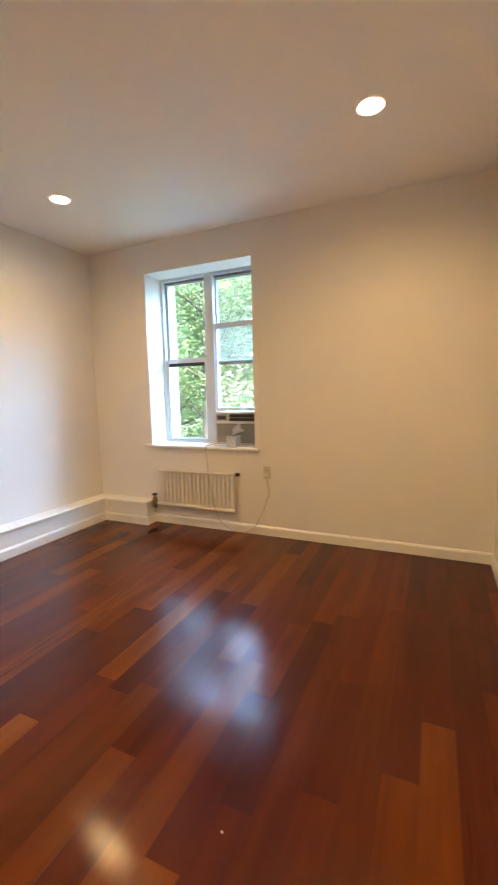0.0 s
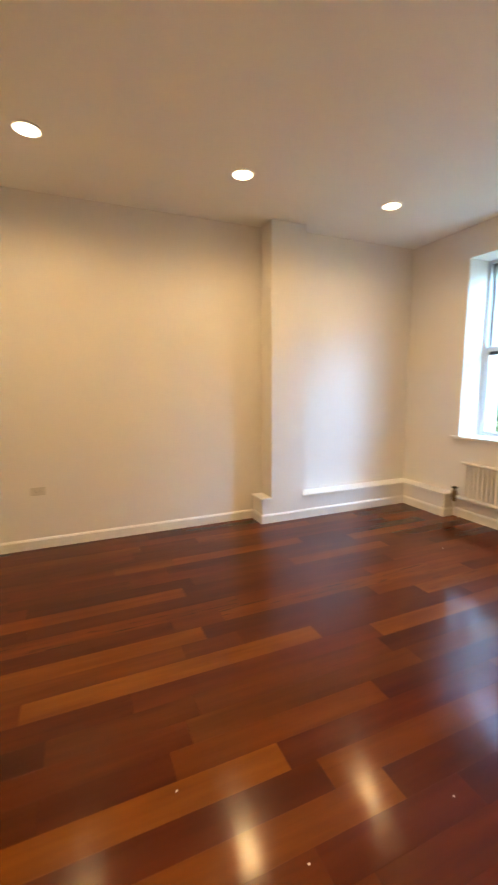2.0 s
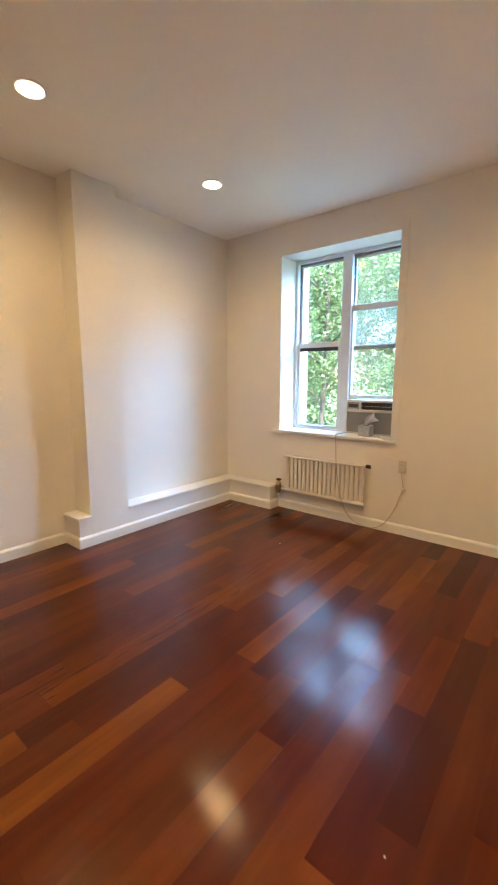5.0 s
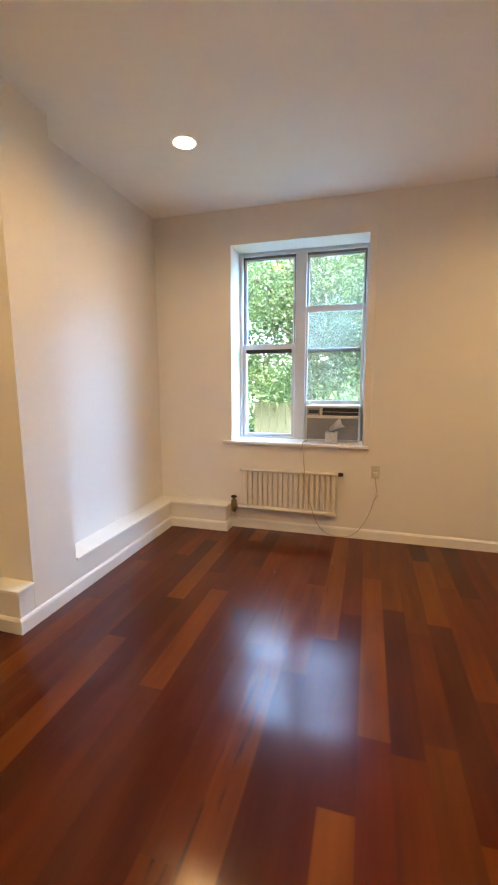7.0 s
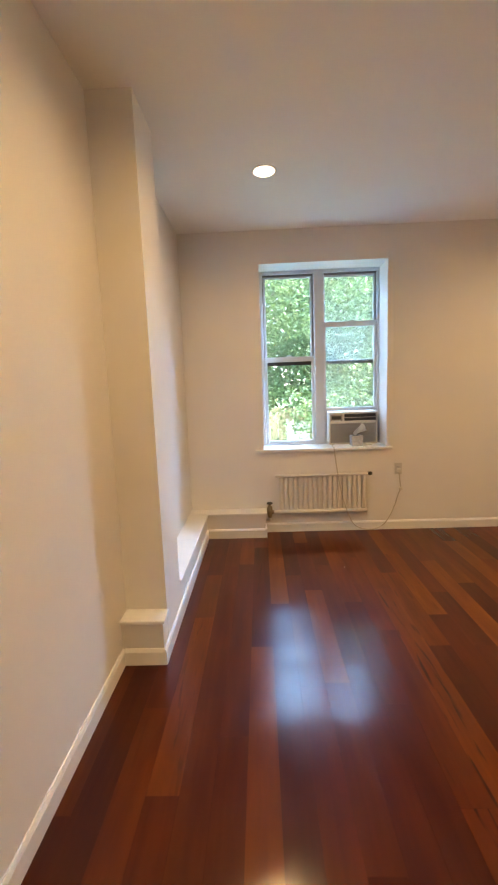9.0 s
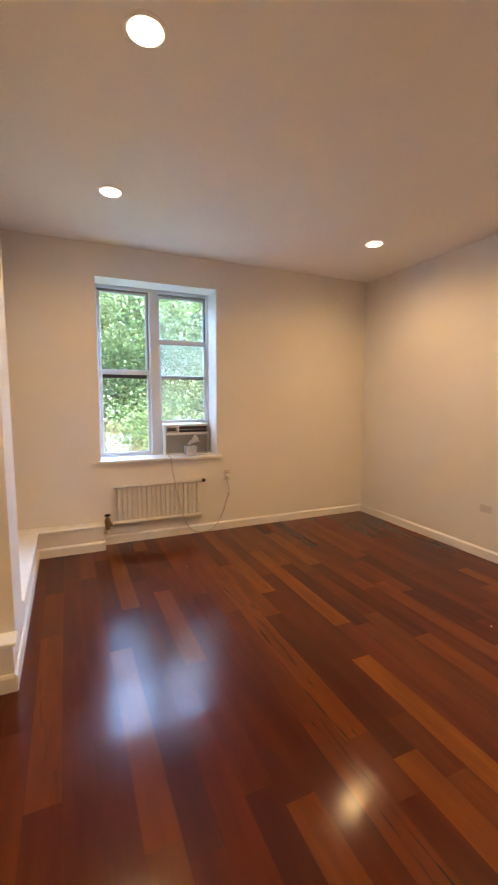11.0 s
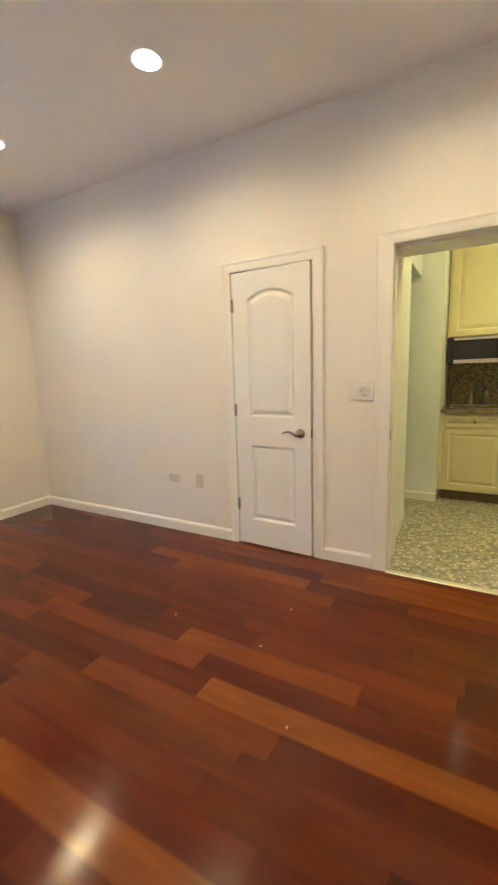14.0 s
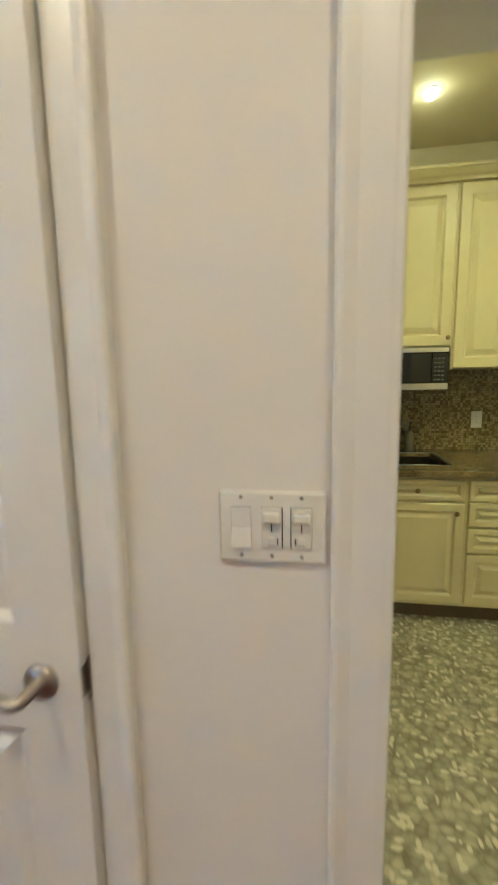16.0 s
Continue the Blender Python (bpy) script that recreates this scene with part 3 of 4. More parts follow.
def duplex_plate(name, label, at, turn, flat):
    """A cover plate with two sockets, facing -y before its turn; flat: lying on its side."""
    t = thing(name, label, "outlet", "wall outlets", at=(0, 0, 0))
    w, h = 0.07, 0.115
    part("cover_plate", boxes((-w / 2, w / 2, -0.006, 0, -h / 2, h / 2), bevel=0.0022, segments=2), OUTLET, t)
    for s in (-1, 1):
        face = part("socket", boxes((-0.0165, 0.0165, -0.0085, -0.005, s * 0.02 - 0.0135, s * 0.02 + 0.0135), bevel=0.002), OUTLET, t)
        for dx, hh in ((-0.006, 0.004), (0.006, 0.0032)):
            part("slot", boxes((dx - 0.001, dx + 0.001, -0.0092, -0.008, s * 0.02 + 0.002 - hh, s * 0.02 + 0.002 + hh)), DARK, face)
    part("screw", turned([(0.003, 0), (0.0025, -0.0015)], 10, "Y", (0, -0.006, 0)), NICKEL, t)
    t.matrix_basis = pose(*at, 0, 90 if flat else 0, 0) if turn == 0 else pose(*at, 0, 0, turn) @ pose(0, 0, 0, 0, 90 if flat else 0, 0)
    return t


duplex_plate("wall_outlet", "white upright outlet beside the radiator with a plug in it", (-1.452, YW, 0.62), 0, False)
duplex_plate("wall_outlet", "white outlet lying sideways low on the wall", (XR, 1.765, 0.466), -90, True)
duplex_plate("wall_outlet", "white upright outlet low on the wall near the door", (XR, 1.50, 0.465), -90, False)
duplex_plate("wall_outlet", "white outlet lying sideways on the bare wall", (XL, -0.477, 0.505), 90, True)
duplex_plate("wall_outlet", "white outlet lying sideways in the niche", (XL, 2.864, 0.477), 90, True)

# triple switch plate beside the kitchen opening
sw = thing("light_switch", "white triple switch plate with a rocker and two dimmers", "switch", at=(XR, 0.184, 1.192))
part("cover_plate", boxes((XR - 0.0075, XR, 0.1005, 0.2675, 1.134, 1.25), bevel=0.0045, segments=2), PLASTIC, sw)
for k, y in enumerate((0.232, 0.184, 0.138)):
    part("recess", boxes((XR - 0.0082, XR - 0.006, y - (0.0172 if k == 1 else 0.0156), y + (0.0172 if k == 2 else 0.0161 if k == 0 else 0.0156), 1.1592, 1.2248)), DARK, sw)
    for z in (1.146, 1.24):
        part("screw", turned([(0.0032, 0), (0.0026, -0.0012)], 10, "X", (XR - 0.0075, y, z)), NICKEL, sw)
    if k == 0:
        part("rocker", extruded([(XR - 0.0125, 1.16), (XR - 0.009, 1.192), (XR - 0.0105, 1.224), (XR - 0.006, 1.224), (XR - 0.006, 1.16)], "Y", y - 0.0155, y + 0.0155), PLASTIC, sw, "flat white rocker")
    else:
        d = part("dimmer", boxes((XR - 0.0105, XR - 0.0078, y - 0.0155, y + 0.0155, 1.1595, 1.2245), bevel=0.001), PLASTIC, sw, "white slide dimmer")
        part("slider", boxes((XR - 0.02, XR - 0.0105, y - 0.0125, y + 0.0125, 1.202, 1.2185), bevel=0.003, segments=2), PLASTIC, d)
        part("slot", boxes((XR - 0.0112, XR - 0.0104, y - 0.001, y + 0.001, 1.186, 1.2005)), DARK, d)
        part("toggle", boxes((XR - 0.0135, XR - 0.0105, y - 0.006, y + 0.007, 1.166, 1.178), bevel=0.0015), PLASTIC, d)
        part("slot", boxes((XR - 0.0112, XR - 0.0104, y + (0.0085 if k == 2 else -0.0105), y + (0.0105 if k == 2 else -0.0085), 1.166, 1.176)), DARK, d)

# ---- closet door ----
DOORP = material("door_paint", (0.80, 0.79, 0.775), 0.3, spread=0.025, scale=7, bump=0.03, bump_scale=120)
door = thing("door_1", "white moulded two-panel door with an arched top, slightly ajar", "door", at=(0.424, 1.118, 0.0))
tagged(door, kind="structure")
dx, dy0, dy1, dz0, dz1 = 0.424, 0.514, 1.118, 0.012, 2.028
py0, py1, lz0, lz1, uz0, uz1, peak = 0.632, 1.0, 0.213, 0.8, 1.007, 1.842, 1.9


def arch(y0, y1, zb, zs, zp, n=14):
    """A panel outline with an arched head."""
    pts = [(y0, zb), (y1, zb)]
    for k in range(n + 1):
        u = k / n
        pts.append((y1 + (y0 - y1) * u, zs + (zp - zs) * math.sin(math.pi * u) ** 0.8))
    return pts


def field(outline, x, steps):
    """Nested outlines, each inset and set back: a moulded panel."""
    bm = bmesh.new()
    ys, zs = [p[0] for p in outline], [p[1] for p in outline]
    cy, cz, w, h = (min(ys) + max(ys)) / 2, (min(zs) + max(zs)) / 2, max(ys) - min(ys), max(zs) - min(zs)
    rings = []
    for inset, depth in steps:
        rings.append([bm.verts.new((x + depth, cy + (y - cy) * (1 - 2 * inset / w), cz + (z - cz) * (1 - 2 * inset / h))) for y, z in outline])
    n = len(outline)
    for a, b in zip(rings, rings[1:]):
        for k in range(n):
            bm.faces.new((a[k], a[(k + 1) % n], b[(k + 1) % n], b[k]))
    bm.faces.new(rings[-1])
    bmesh.ops.recalc_face_normals(bm, faces=bm.faces)
    if bm.faces[-1:] and rings[-1][0].link_faces[-1].normal.x > 0:
        bmesh.ops.reverse_faces(bm, faces=bm.faces)
    return bm


upper = arch(py0, py1, uz0, uz1, peak)
rail_outline = [(py1, dz1), (py0, dz1)] + [(y, z) for y, z in upper[2:][::-1]]
t = 0.012
part("leaf", joined(
    boxes((dx + t, dx + 0.035, dy0, dy1, dz0, dz1)),
    boxes((dx, dx + t, dy0, py0, dz0, dz1), (dx, dx + t, py1, dy1, dz0, dz1), (dx, dx + t, py0, py1, dz0, lz0), (dx, dx + t, py0, py1, lz1, uz0)),
    extruded(rail_outline, "X", dx, dx + t)), DOORP, door)
steps = [(0, 0), (0.006, 0.0025), (0.018, 0.0105), (0.026, 0.0105), (0.048, 0.003), (0.055, 0.002)]
part("panel", field(upper, dx, steps), DOORP, door)
part("panel", field([(py0, lz0), (py1, lz0), (py1, lz1), (py0, lz1)], dx, steps), DOORP, door)
lever = part("lever_handle", joined(
    turned([(0.031, 0), (0.033, -0.004), (0.031, -0.009), (0.022, -0.013), (0.012, -0.016), (0.011, -0.055)], 28, "X", (dx, 0.588, 0.905)),
    tube([(dx - 0.052, 0.587, 0.905), (dx - 0.062, 0.6, 0.904), (dx - 0.063, 0.625, 0.913), (dx - 0.062, 0.652, 0.922), (dx - 0.06, 0.68, 0.917), (dx - 0.056, 0.702, 0.906)], lambda u: 0.0112 - 0.0062 * u, 12)), NICKEL, door, "satin nickel lever handle", smooth=True)
part("lock_button", turned([(0.004, 0), (0.0035, -0.004)], 10, "X", (dx - 0.045, 0.588, 0.905)), BRASS, lever)
part("latch_plate", boxes((dx + 0.004, dx + 0.03, dy0 - 0.001, dy0 + 0.002, 0.878, 0.935)), NICKEL, door)
for z in (1.81, 1.06, 0.326):
    part("hinge", joined(turned([(0.0065, -0.045), (0.0065, 0.045)], 12, "Z", (dx - 0.006, 1.121, z)), boxes((dx - 0.001, dx + 0.002, 1.107, 1.121, z - 0.045, z + 0.045))), NICKEL, door, "satin nickel hinge")
door.rotation_euler = (0, 0, radians(-2.2))
structure("jamb_closet_door", boxes((XR + 0.045, XR + 0.058, DY0, DY0 + 0.012, 0, DZ), (XR + 0.045, XR + 0.058, DY1 - 0.012, DY1, 0, DZ), (XR + 0.045, XR + 0.058, DY0 + 0.012, DY1 - 0.012, DZ - 0.012, DZ)), TRIM, "white door stop in the closet frame", "door trim")
structure("strike_plate", boxes((XR - 0.014, XR + 0.02, DY0, DY0 + 0.002, 0.865, 0.945)), NICKEL, "satin nickel strike plate on the jamb", "strike plate")
structure("strike_plate", boxes((XR + 0.002, XR + 0.034, KY1 - 0.002, KY1, 0.885, 0.945)), NICKEL, "satin nickel strike plate on the jamb", "strike plate")

# ---- recessed ceiling lamps ----
def downlight(x, y, mat, color, power, size=1.0, cone=167, drop=0.0, bulb="SPOT", name="ceiling_light"):
    t = thing(name, "round recessed ceiling lamp with a white trim, lit", "ceiling light", "recessed ceiling lamps", at=(x, y, H))
    part("trim_ring", turned([(0.087 * size, 0), (0.087 * size, -0.002), (0.082 * size, -0.005), (0.0705 * size, -0.006)], 36, "Z", (x, y, H)), TRIM, t)
    part("lens", turned([(0.07 * size, -0.006), (0.066 * size, -0.009 - 0.6 * drop), (0.03 * size, -0.0095 - drop)], 36, "Z", (x, y, H)), mat, t, "glowing frosted lens")
    spot = new("lamp", bpy.data.lights.new("lamp", bulb))
    spot.data.energy, spot.data.color, spot.data.shadow_soft_size = power, color, 0.07
    if bulb == "SPOT":
        spot.data.spot_size, spot.data.spot_blend = radians(cone), 1.0
    spot.location = (x, y, H - 0.02 - 2 * drop)
    return t


for x in (-2.722, -0.38):
    for y in (-0.31, 1.08, 2.465):
        # the lamp nearest the niche burns lower than the rest
        downlight(x, y, GLOWM, LAMP_COLOR, LAMP_POWER * (0.75 if x < -1 and y > 2 else 1.0))
downlight(2.325, -0.478, KGLOW, KITCHEN_LAMP_COLOR, KITCHEN_POWER * 0.022, 0.5, 180, 0.03, "POINT")
# unseen lamp, added to give the kitchen most of its light
downlight(1.4, -1.0, KGLOW, KITCHEN_LAMP_COLOR, KITCHEN_POWER * 2.25, 0.7, 180, 0.02)

# ---- kitchen ----
CTOP = material("speckled_granite", (0.2, 0.155, 0.075), 0.12, spread=0.75, scale=95, spec=0.6)
STEEL = material("brushed_steel", (0.42, 0.41, 0.38), 0.28, metal=1.0, spread=0.06, scale=30, stretch=(1, 1, 14))
ALU = material("worn_aluminium", (0.72, 0.69, 0.6), 0.36, metal=0.85, spread=0.12, scale=25, stretch=(1, 8, 1))
# steel darkened in colour for the dark reflections inside the basin
SINKSTEEL = material("shaded_sink_steel", (0.09, 0.085, 0.07), 0.35, metal=1.0, spread=0.1, scale=30)
BLACKG = material("black_glass", (0.012, 0.012, 0.014), 0.08, spread=0.1)
TOE = material("toe_kick_brown", (0.13, 0.10, 0.06), 0.5, spread=0.15, scale=12)
GROUT = material("dark_grout", (0.10, 0.075, 0.045), 0.8, spread=0.2, scale=40)
SOAP = material("cloudy_bottle", (0.11, 0.10, 0.065), 0.25, spread=0.05)


def cabinet_front(y0, y1, z0, z1, x, frame=0.055):
    """A raised-panel cabinet front that faces -x."""
    o = [(y0, z0), (y1, z0), (y1, z1), (y0, z1)]
    f = min(frame, 0.3 * min(y1 - y0, z1 - z0))
    front = field(o, x, [(0.0, 0.02), (0, 0.004), (0.004, 0), (f - 0.012, 0), (f - 0.006, 0.005), (f, 0.013), (f + 0.008, 0.013), (f + 0.03 * f / 0.055, 0.001), (f + 0.034 * f / 0.055, 0.0005)])
    return front


def knob(parent, y, z, x):
    return part("knob", turned([(0.005, 0), (0.005, -0.012), (0.013, -0.018), (0.014, -0.024), (0.008, -0.028)], 16, "X", (x, y, z)), BRASS, parent, "small brass knob", smooth=True)


def base_unit(y0, y1, fronts, label):
    """fronts: (z0, z1, knob y, knob z) from the top down."""
    t = thing("base_cabinet", label, "cabinet", "kitchen cabinets", at=(2.5, (y0 + y1) / 2, 0))
    part("body", boxes((2.19, 2.25, y0, y1, 0.11, 0.884), (2.25, 2.86, y0, y1, 0.11, 0.72)), CREAM, t)
    part("toe_kick", boxes((2.255, 2.86, y0, y1, 0.0, 0.11)), TOE, t, "brown toe kick")
    for z0, z1, ky, kz, kind in fronts:
        f = part(kind, cabinet_front(y0 + 0.012, y1 - 0.012, z0, z1, 2.17), CREAM, t)
        knob(f, ky, kz, 2.17)
    return t


tagged(part("cabinet_filler", boxes((2.175, 2.86, -0.185, -0.152, 0.11, 0.884)), CREAM), "cream filler strip beside the wall", "cabinet", "kitchen cabinets")
base_unit(-0.723, -0.186, [(0.745, 0.862, -0.455, 0.803, "drawer_front"), (0.135, 0.728, -0.668, 0.675, "cabinet_door")], "cream raised-panel sink cabinet with brass knobs")
base_unit(-1.245, -0.724, [(0.745, 0.862, -0.985, 0.803, "drawer_front"), (0.597, 0.733, -0.985, 0.665, "drawer_front"), (0.445, 0.585, -0.985, 0.515, "drawer_front"), (0.135, 0.433, -0.985, 0.29, "drawer_front")], "cream drawer cabinet with four raised-panel drawers")
base_unit(-1.78, -1.246, [(0.745, 0.862, -1.51, 0.803, "drawer_front"), (0.135, 0.728, -1.31, 0.675, "cabinet_door")], "cream raised-panel base cabinet with brass knobs")

counter = thing("worktop", "polished brown speckled granite worktop with a sink cutout", "worktop", at=(2.5, -0.9, 0.885))
part("slab", joined(
    boxes((2.135, 2.30, -1.78, -0.1605, 0.885, 0.921), (2.70, 2.88, -1.78, -0.1605, 0.885, 0.921), bevel=0.005, segments=2),
    boxes((2.30, 2.70, -1.78, -0.66, 0.8851, 0.9209), (2.30, 2.70, -0.24, -0.1605, 0.8851, 0.9209))), CTOP, counter)
sink = thing("sink", "stainless steel undermount sink", "sink", at=(2.5, -0.45, 0.74))
part("basin", boxes((2.295, 2.305, -0.665, -0.235, 0.74, 0.9), (2.695, 2.705, -0.665, -0.235, 0.74, 0.9), (2.305, 2.695, -0.665, -0.655, 0.74, 0.9), (2.305, 2.695, -0.245, -0.235, 0.74, 0.9), (2.305, 2.695, -0.655, -0.245, 0.73, 0.74)), SINKSTEEL, sink)
part("rim", boxes((2.285, 2.30, -0.68, -0.225, 0.921, 0.925), (2.70, 2.715, -0.68, -0.225, 0.921, 0.925), (2.30, 2.70, -0.68, -0.665, 0.921, 0.925), (2.30, 2.70, -0.24, -0.225, 0.921, 0.925), bevel=0.0015), STEEL, sink)
TAP = material("tarnished_tap_steel", (0.26, 0.23, 0.17), 0.28, metal=1.0, spread=0.1, scale=40)
faucet = thing("faucet", "tarnished steel kitchen faucet with a short arched spout", "faucet", at=(2.76, -0.43, 0.921))
part("base", turned([(0.03, 0), (0.03, 0.012), (0.022, 0.02), (0.02, 0.1), (0.016, 0.11)], 20, "Z", (2.76, -0.40, 0.921)), TAP, faucet, smooth=True)
part("spout", tube([(2.76, -0.40, 1.0), (2.758, -0.40, 1.06), (2.745, -0.41, 1.105), (2.71, -0.44, 1.125), (2.66, -0.475, 1.115), (2.63, -0.49, 1.085)], 0.0135, 12), TAP, faucet)
part("lever", tube([(2.755, -0.40, 1.03), (2.745, -0.395, 1.1), (2.74, -0.385, 1.16)], 0.007, 10), TAP, faucet)
bottle = thing("soap_bottle", "small cloudy soap bottle with a dark pump", "bottle", at=(2.78, -0.54, 0.921))
part("bottle", turned([(0.03, 0), (0.034, 0.01), (0.034, 0.11), (0.02, 0.135), (0.013, 0.145)], 20, "Z", (2.78, -0.54, 0.921)), SOAP, bottle, smooth=True)
part("pump", joined(turned([(0.012, 0), (0.012, 0.025), (0.005, 0.03), (0.005, 0.06)], 12, "Z", (2.78, -0.54, 1.066)), boxes((2.735, 2.79, -0.547, -0.533, 1.12, 1.132), bevel=0.003)), DARK, bottle, "dark pump head")
tagged(part("drying_rod", tube([(2.62, -0.215, 0.93), (2.62, -0.217, 1.06), (2.64, -0.222, 1.13), (2.7, -0.3, 1.22), (2.75, -0.4, 1.32), (2.76, -0.42, 1.36)], 0.0065, 8), IRON), "dark cord from the microwave down to the counter", "cord")


def wall_unit(y0, y1, z0, doors, label):
    t = thing("wall_cabinet", label, "cabinet", "kitchen cabinets", at=(2.7, (y0 + y1) / 2, z0))
    part("body", boxes((2.57, 2.88, y0, y1, z0, 2.557)), CREAM, t)
    for a, b, ky in doors:
        f = part("cabinet_door", cabinet_front(a, b, z0 + 0.006, 2.543, 2.55, 0.07), CREAM, t)
        knob(f, ky, z0 + 0.05, 2.55)
    return t


wall_unit(-0.716, -0.1605, 1.617, [(-0.705, -0.185, -0.685)], "cream raised-panel wall cabinet above the microwave")
wall_unit(-1.425, -0.718, 1.478, [(-1.068, -0.728, -1.04), (-1.415, -1.076, -1.104)], "tall cream two-door wall cabinet")
crown = [(2.57, 2.557), (2.545, 2.557), (2.54, 2.572), (2.525, 2.582), (2.505, 2.607), (2.495, 2.612), (2.495, 2.627), (2.57, 2.627)]
tagged(part("cabinet_cornice", extruded(crown, "Y", -1.425, -0.1605), CREAM), "cream crown moulding along the wall cabinets", "cornice", "kitchen cabinets")

# paler than STEEL: the lamp's highlight on the bands is in the colour
BAND = material("lamplit_steel_band", (0.62, 0.60, 0.55), 0.24, metal=1.0, spread=0.05, scale=30, stretch=(1, 14, 1))
mw = thing("microwave", "stainless and black microwave under the wall cabinet", "microwave", at=(2.7, -0.43, 1.35))
part("body", boxes((2.57, 2.87, -0.712, -0.163, 1.36, 1.612)), BLACKG, mw)
mdoor = part("microwave_door", boxes((2.55, 2.57, -0.605, -0.227, 1.395, 1.58), bevel=0.003), BLACKG, mw, "black glass door")
part("door_window", boxes((2.547, 2.551, -0.57, -0.265, 1.405, 1.57)), BLACKG, mdoor)
part("top_band", boxes((2.546, 2.57, -0.703, -0.227, 1.582, 1.612), bevel=0.002), BAND, mw, "brushed steel band")
part("bottom_band", boxes((2.546, 2.57, -0.703, -0.227, 1.352, 1.393), bevel=0.002), BAND, mw, "brushed steel band")
KEYPRINT = material("dim_key_print", (0.12, 0.12, 0.12), 0.5, spread=0.1)
pad = part("control_panel", boxes((2.55, 2.57, -0.703, -0.607, 1.395, 1.58), bevel=0.002), BLACKG, mw)
for i in range(3):
    for j in range(6):
        part("key", boxes((2.548, 2.551, -0.633 - 0.022 * i, -0.618 - 0.022 * i, 1.41 + 0.026 * j, 1.419 + 0.026 * j)), KEYPRINT, pad)
kp = duplex_plate("wall_outlet", "ivory outlet on the mosaic backsplash", (2.872, -1.0, 1.135), -90, False)

# backsplash: joined small tiles on a grout bed
bs = tagged(part("backsplash", boxes((2.874, 2.8795, -1.78, -0.1605, 0.921, 1.62)), GROUT), "brown stone mosaic backsplash", "backsplash", kind="structure")
rng = random.Random(4)


def mosaic(y0, y1, z0, z1, pitch):
    verts, faces = [], []
    for j in range(int((z1 - z0) / pitch)):
        for i in range(int((y1 - y0) / pitch)):
            y, z, s = y0 + i * pitch, z0 + j * pitch, pitch - 0.002
            x = 2.8712 + rng.uniform(-0.0006, 0.0006)
            n = len(verts)
            verts += [(x, y, z), (x, y + s, z), (x, y + s, z + s), (x, y, z + s), (2.8745, y, z), (2.8745, y + s, z), (2.8745, y + s, z + s), (2.8745, y, z + s)]
            faces += [(n, n + 3, n + 2, n + 1), (n, n + 1, n + 5, n + 4), (n + 1, n + 2, n + 6, n + 5), (n + 2, n + 3, n + 7, n + 6), (n + 3, n, n + 4, n + 7)]
    me = bpy.data.meshes.new("tiles")
    me.from_pydata(verts, [], faces)
    return me


def mosaic_material():
    m = material("mosaic_tile", (0.26, 0.185, 0.105), 0.25, spread=0.2, scale=50)
    nt = m.node_tree
    geo = nt.nodes["Geometry"] if "Geometry" in nt.nodes else nt.nodes.new("ShaderNodeNewGeometry")
    ramp = nt.nodes.new("ShaderNodeValToRGB")
    e = ramp.color_ramp.elements
    e[0].position, e[0].color = 0.0, (0.11, 0.084, 0.034, 1)
    e[1].position, e[1].color = 1.0, (0.36, 0.295, 0.14, 1)
    mid = e.new(0.5)
    mid.color = (0.235, 0.18, 0.08, 1)
    nt.links.new(geo.outputs["Random Per Island"], ramp.inputs["Fac"])
    nt.links.new(ramp.outputs[0], nt.nodes["Hue/Saturation/Value"].inputs["Color"])
    return m


tiles = new("tiles", mosaic(-1.45, -0.163, 0.923, 1.62, 0.0165))
tiles.data.materials.append(mosaic_material())
tiles.parent = bs
tagged(tiles, "small brown and tan stone mosaic tiles", kind="stuff")


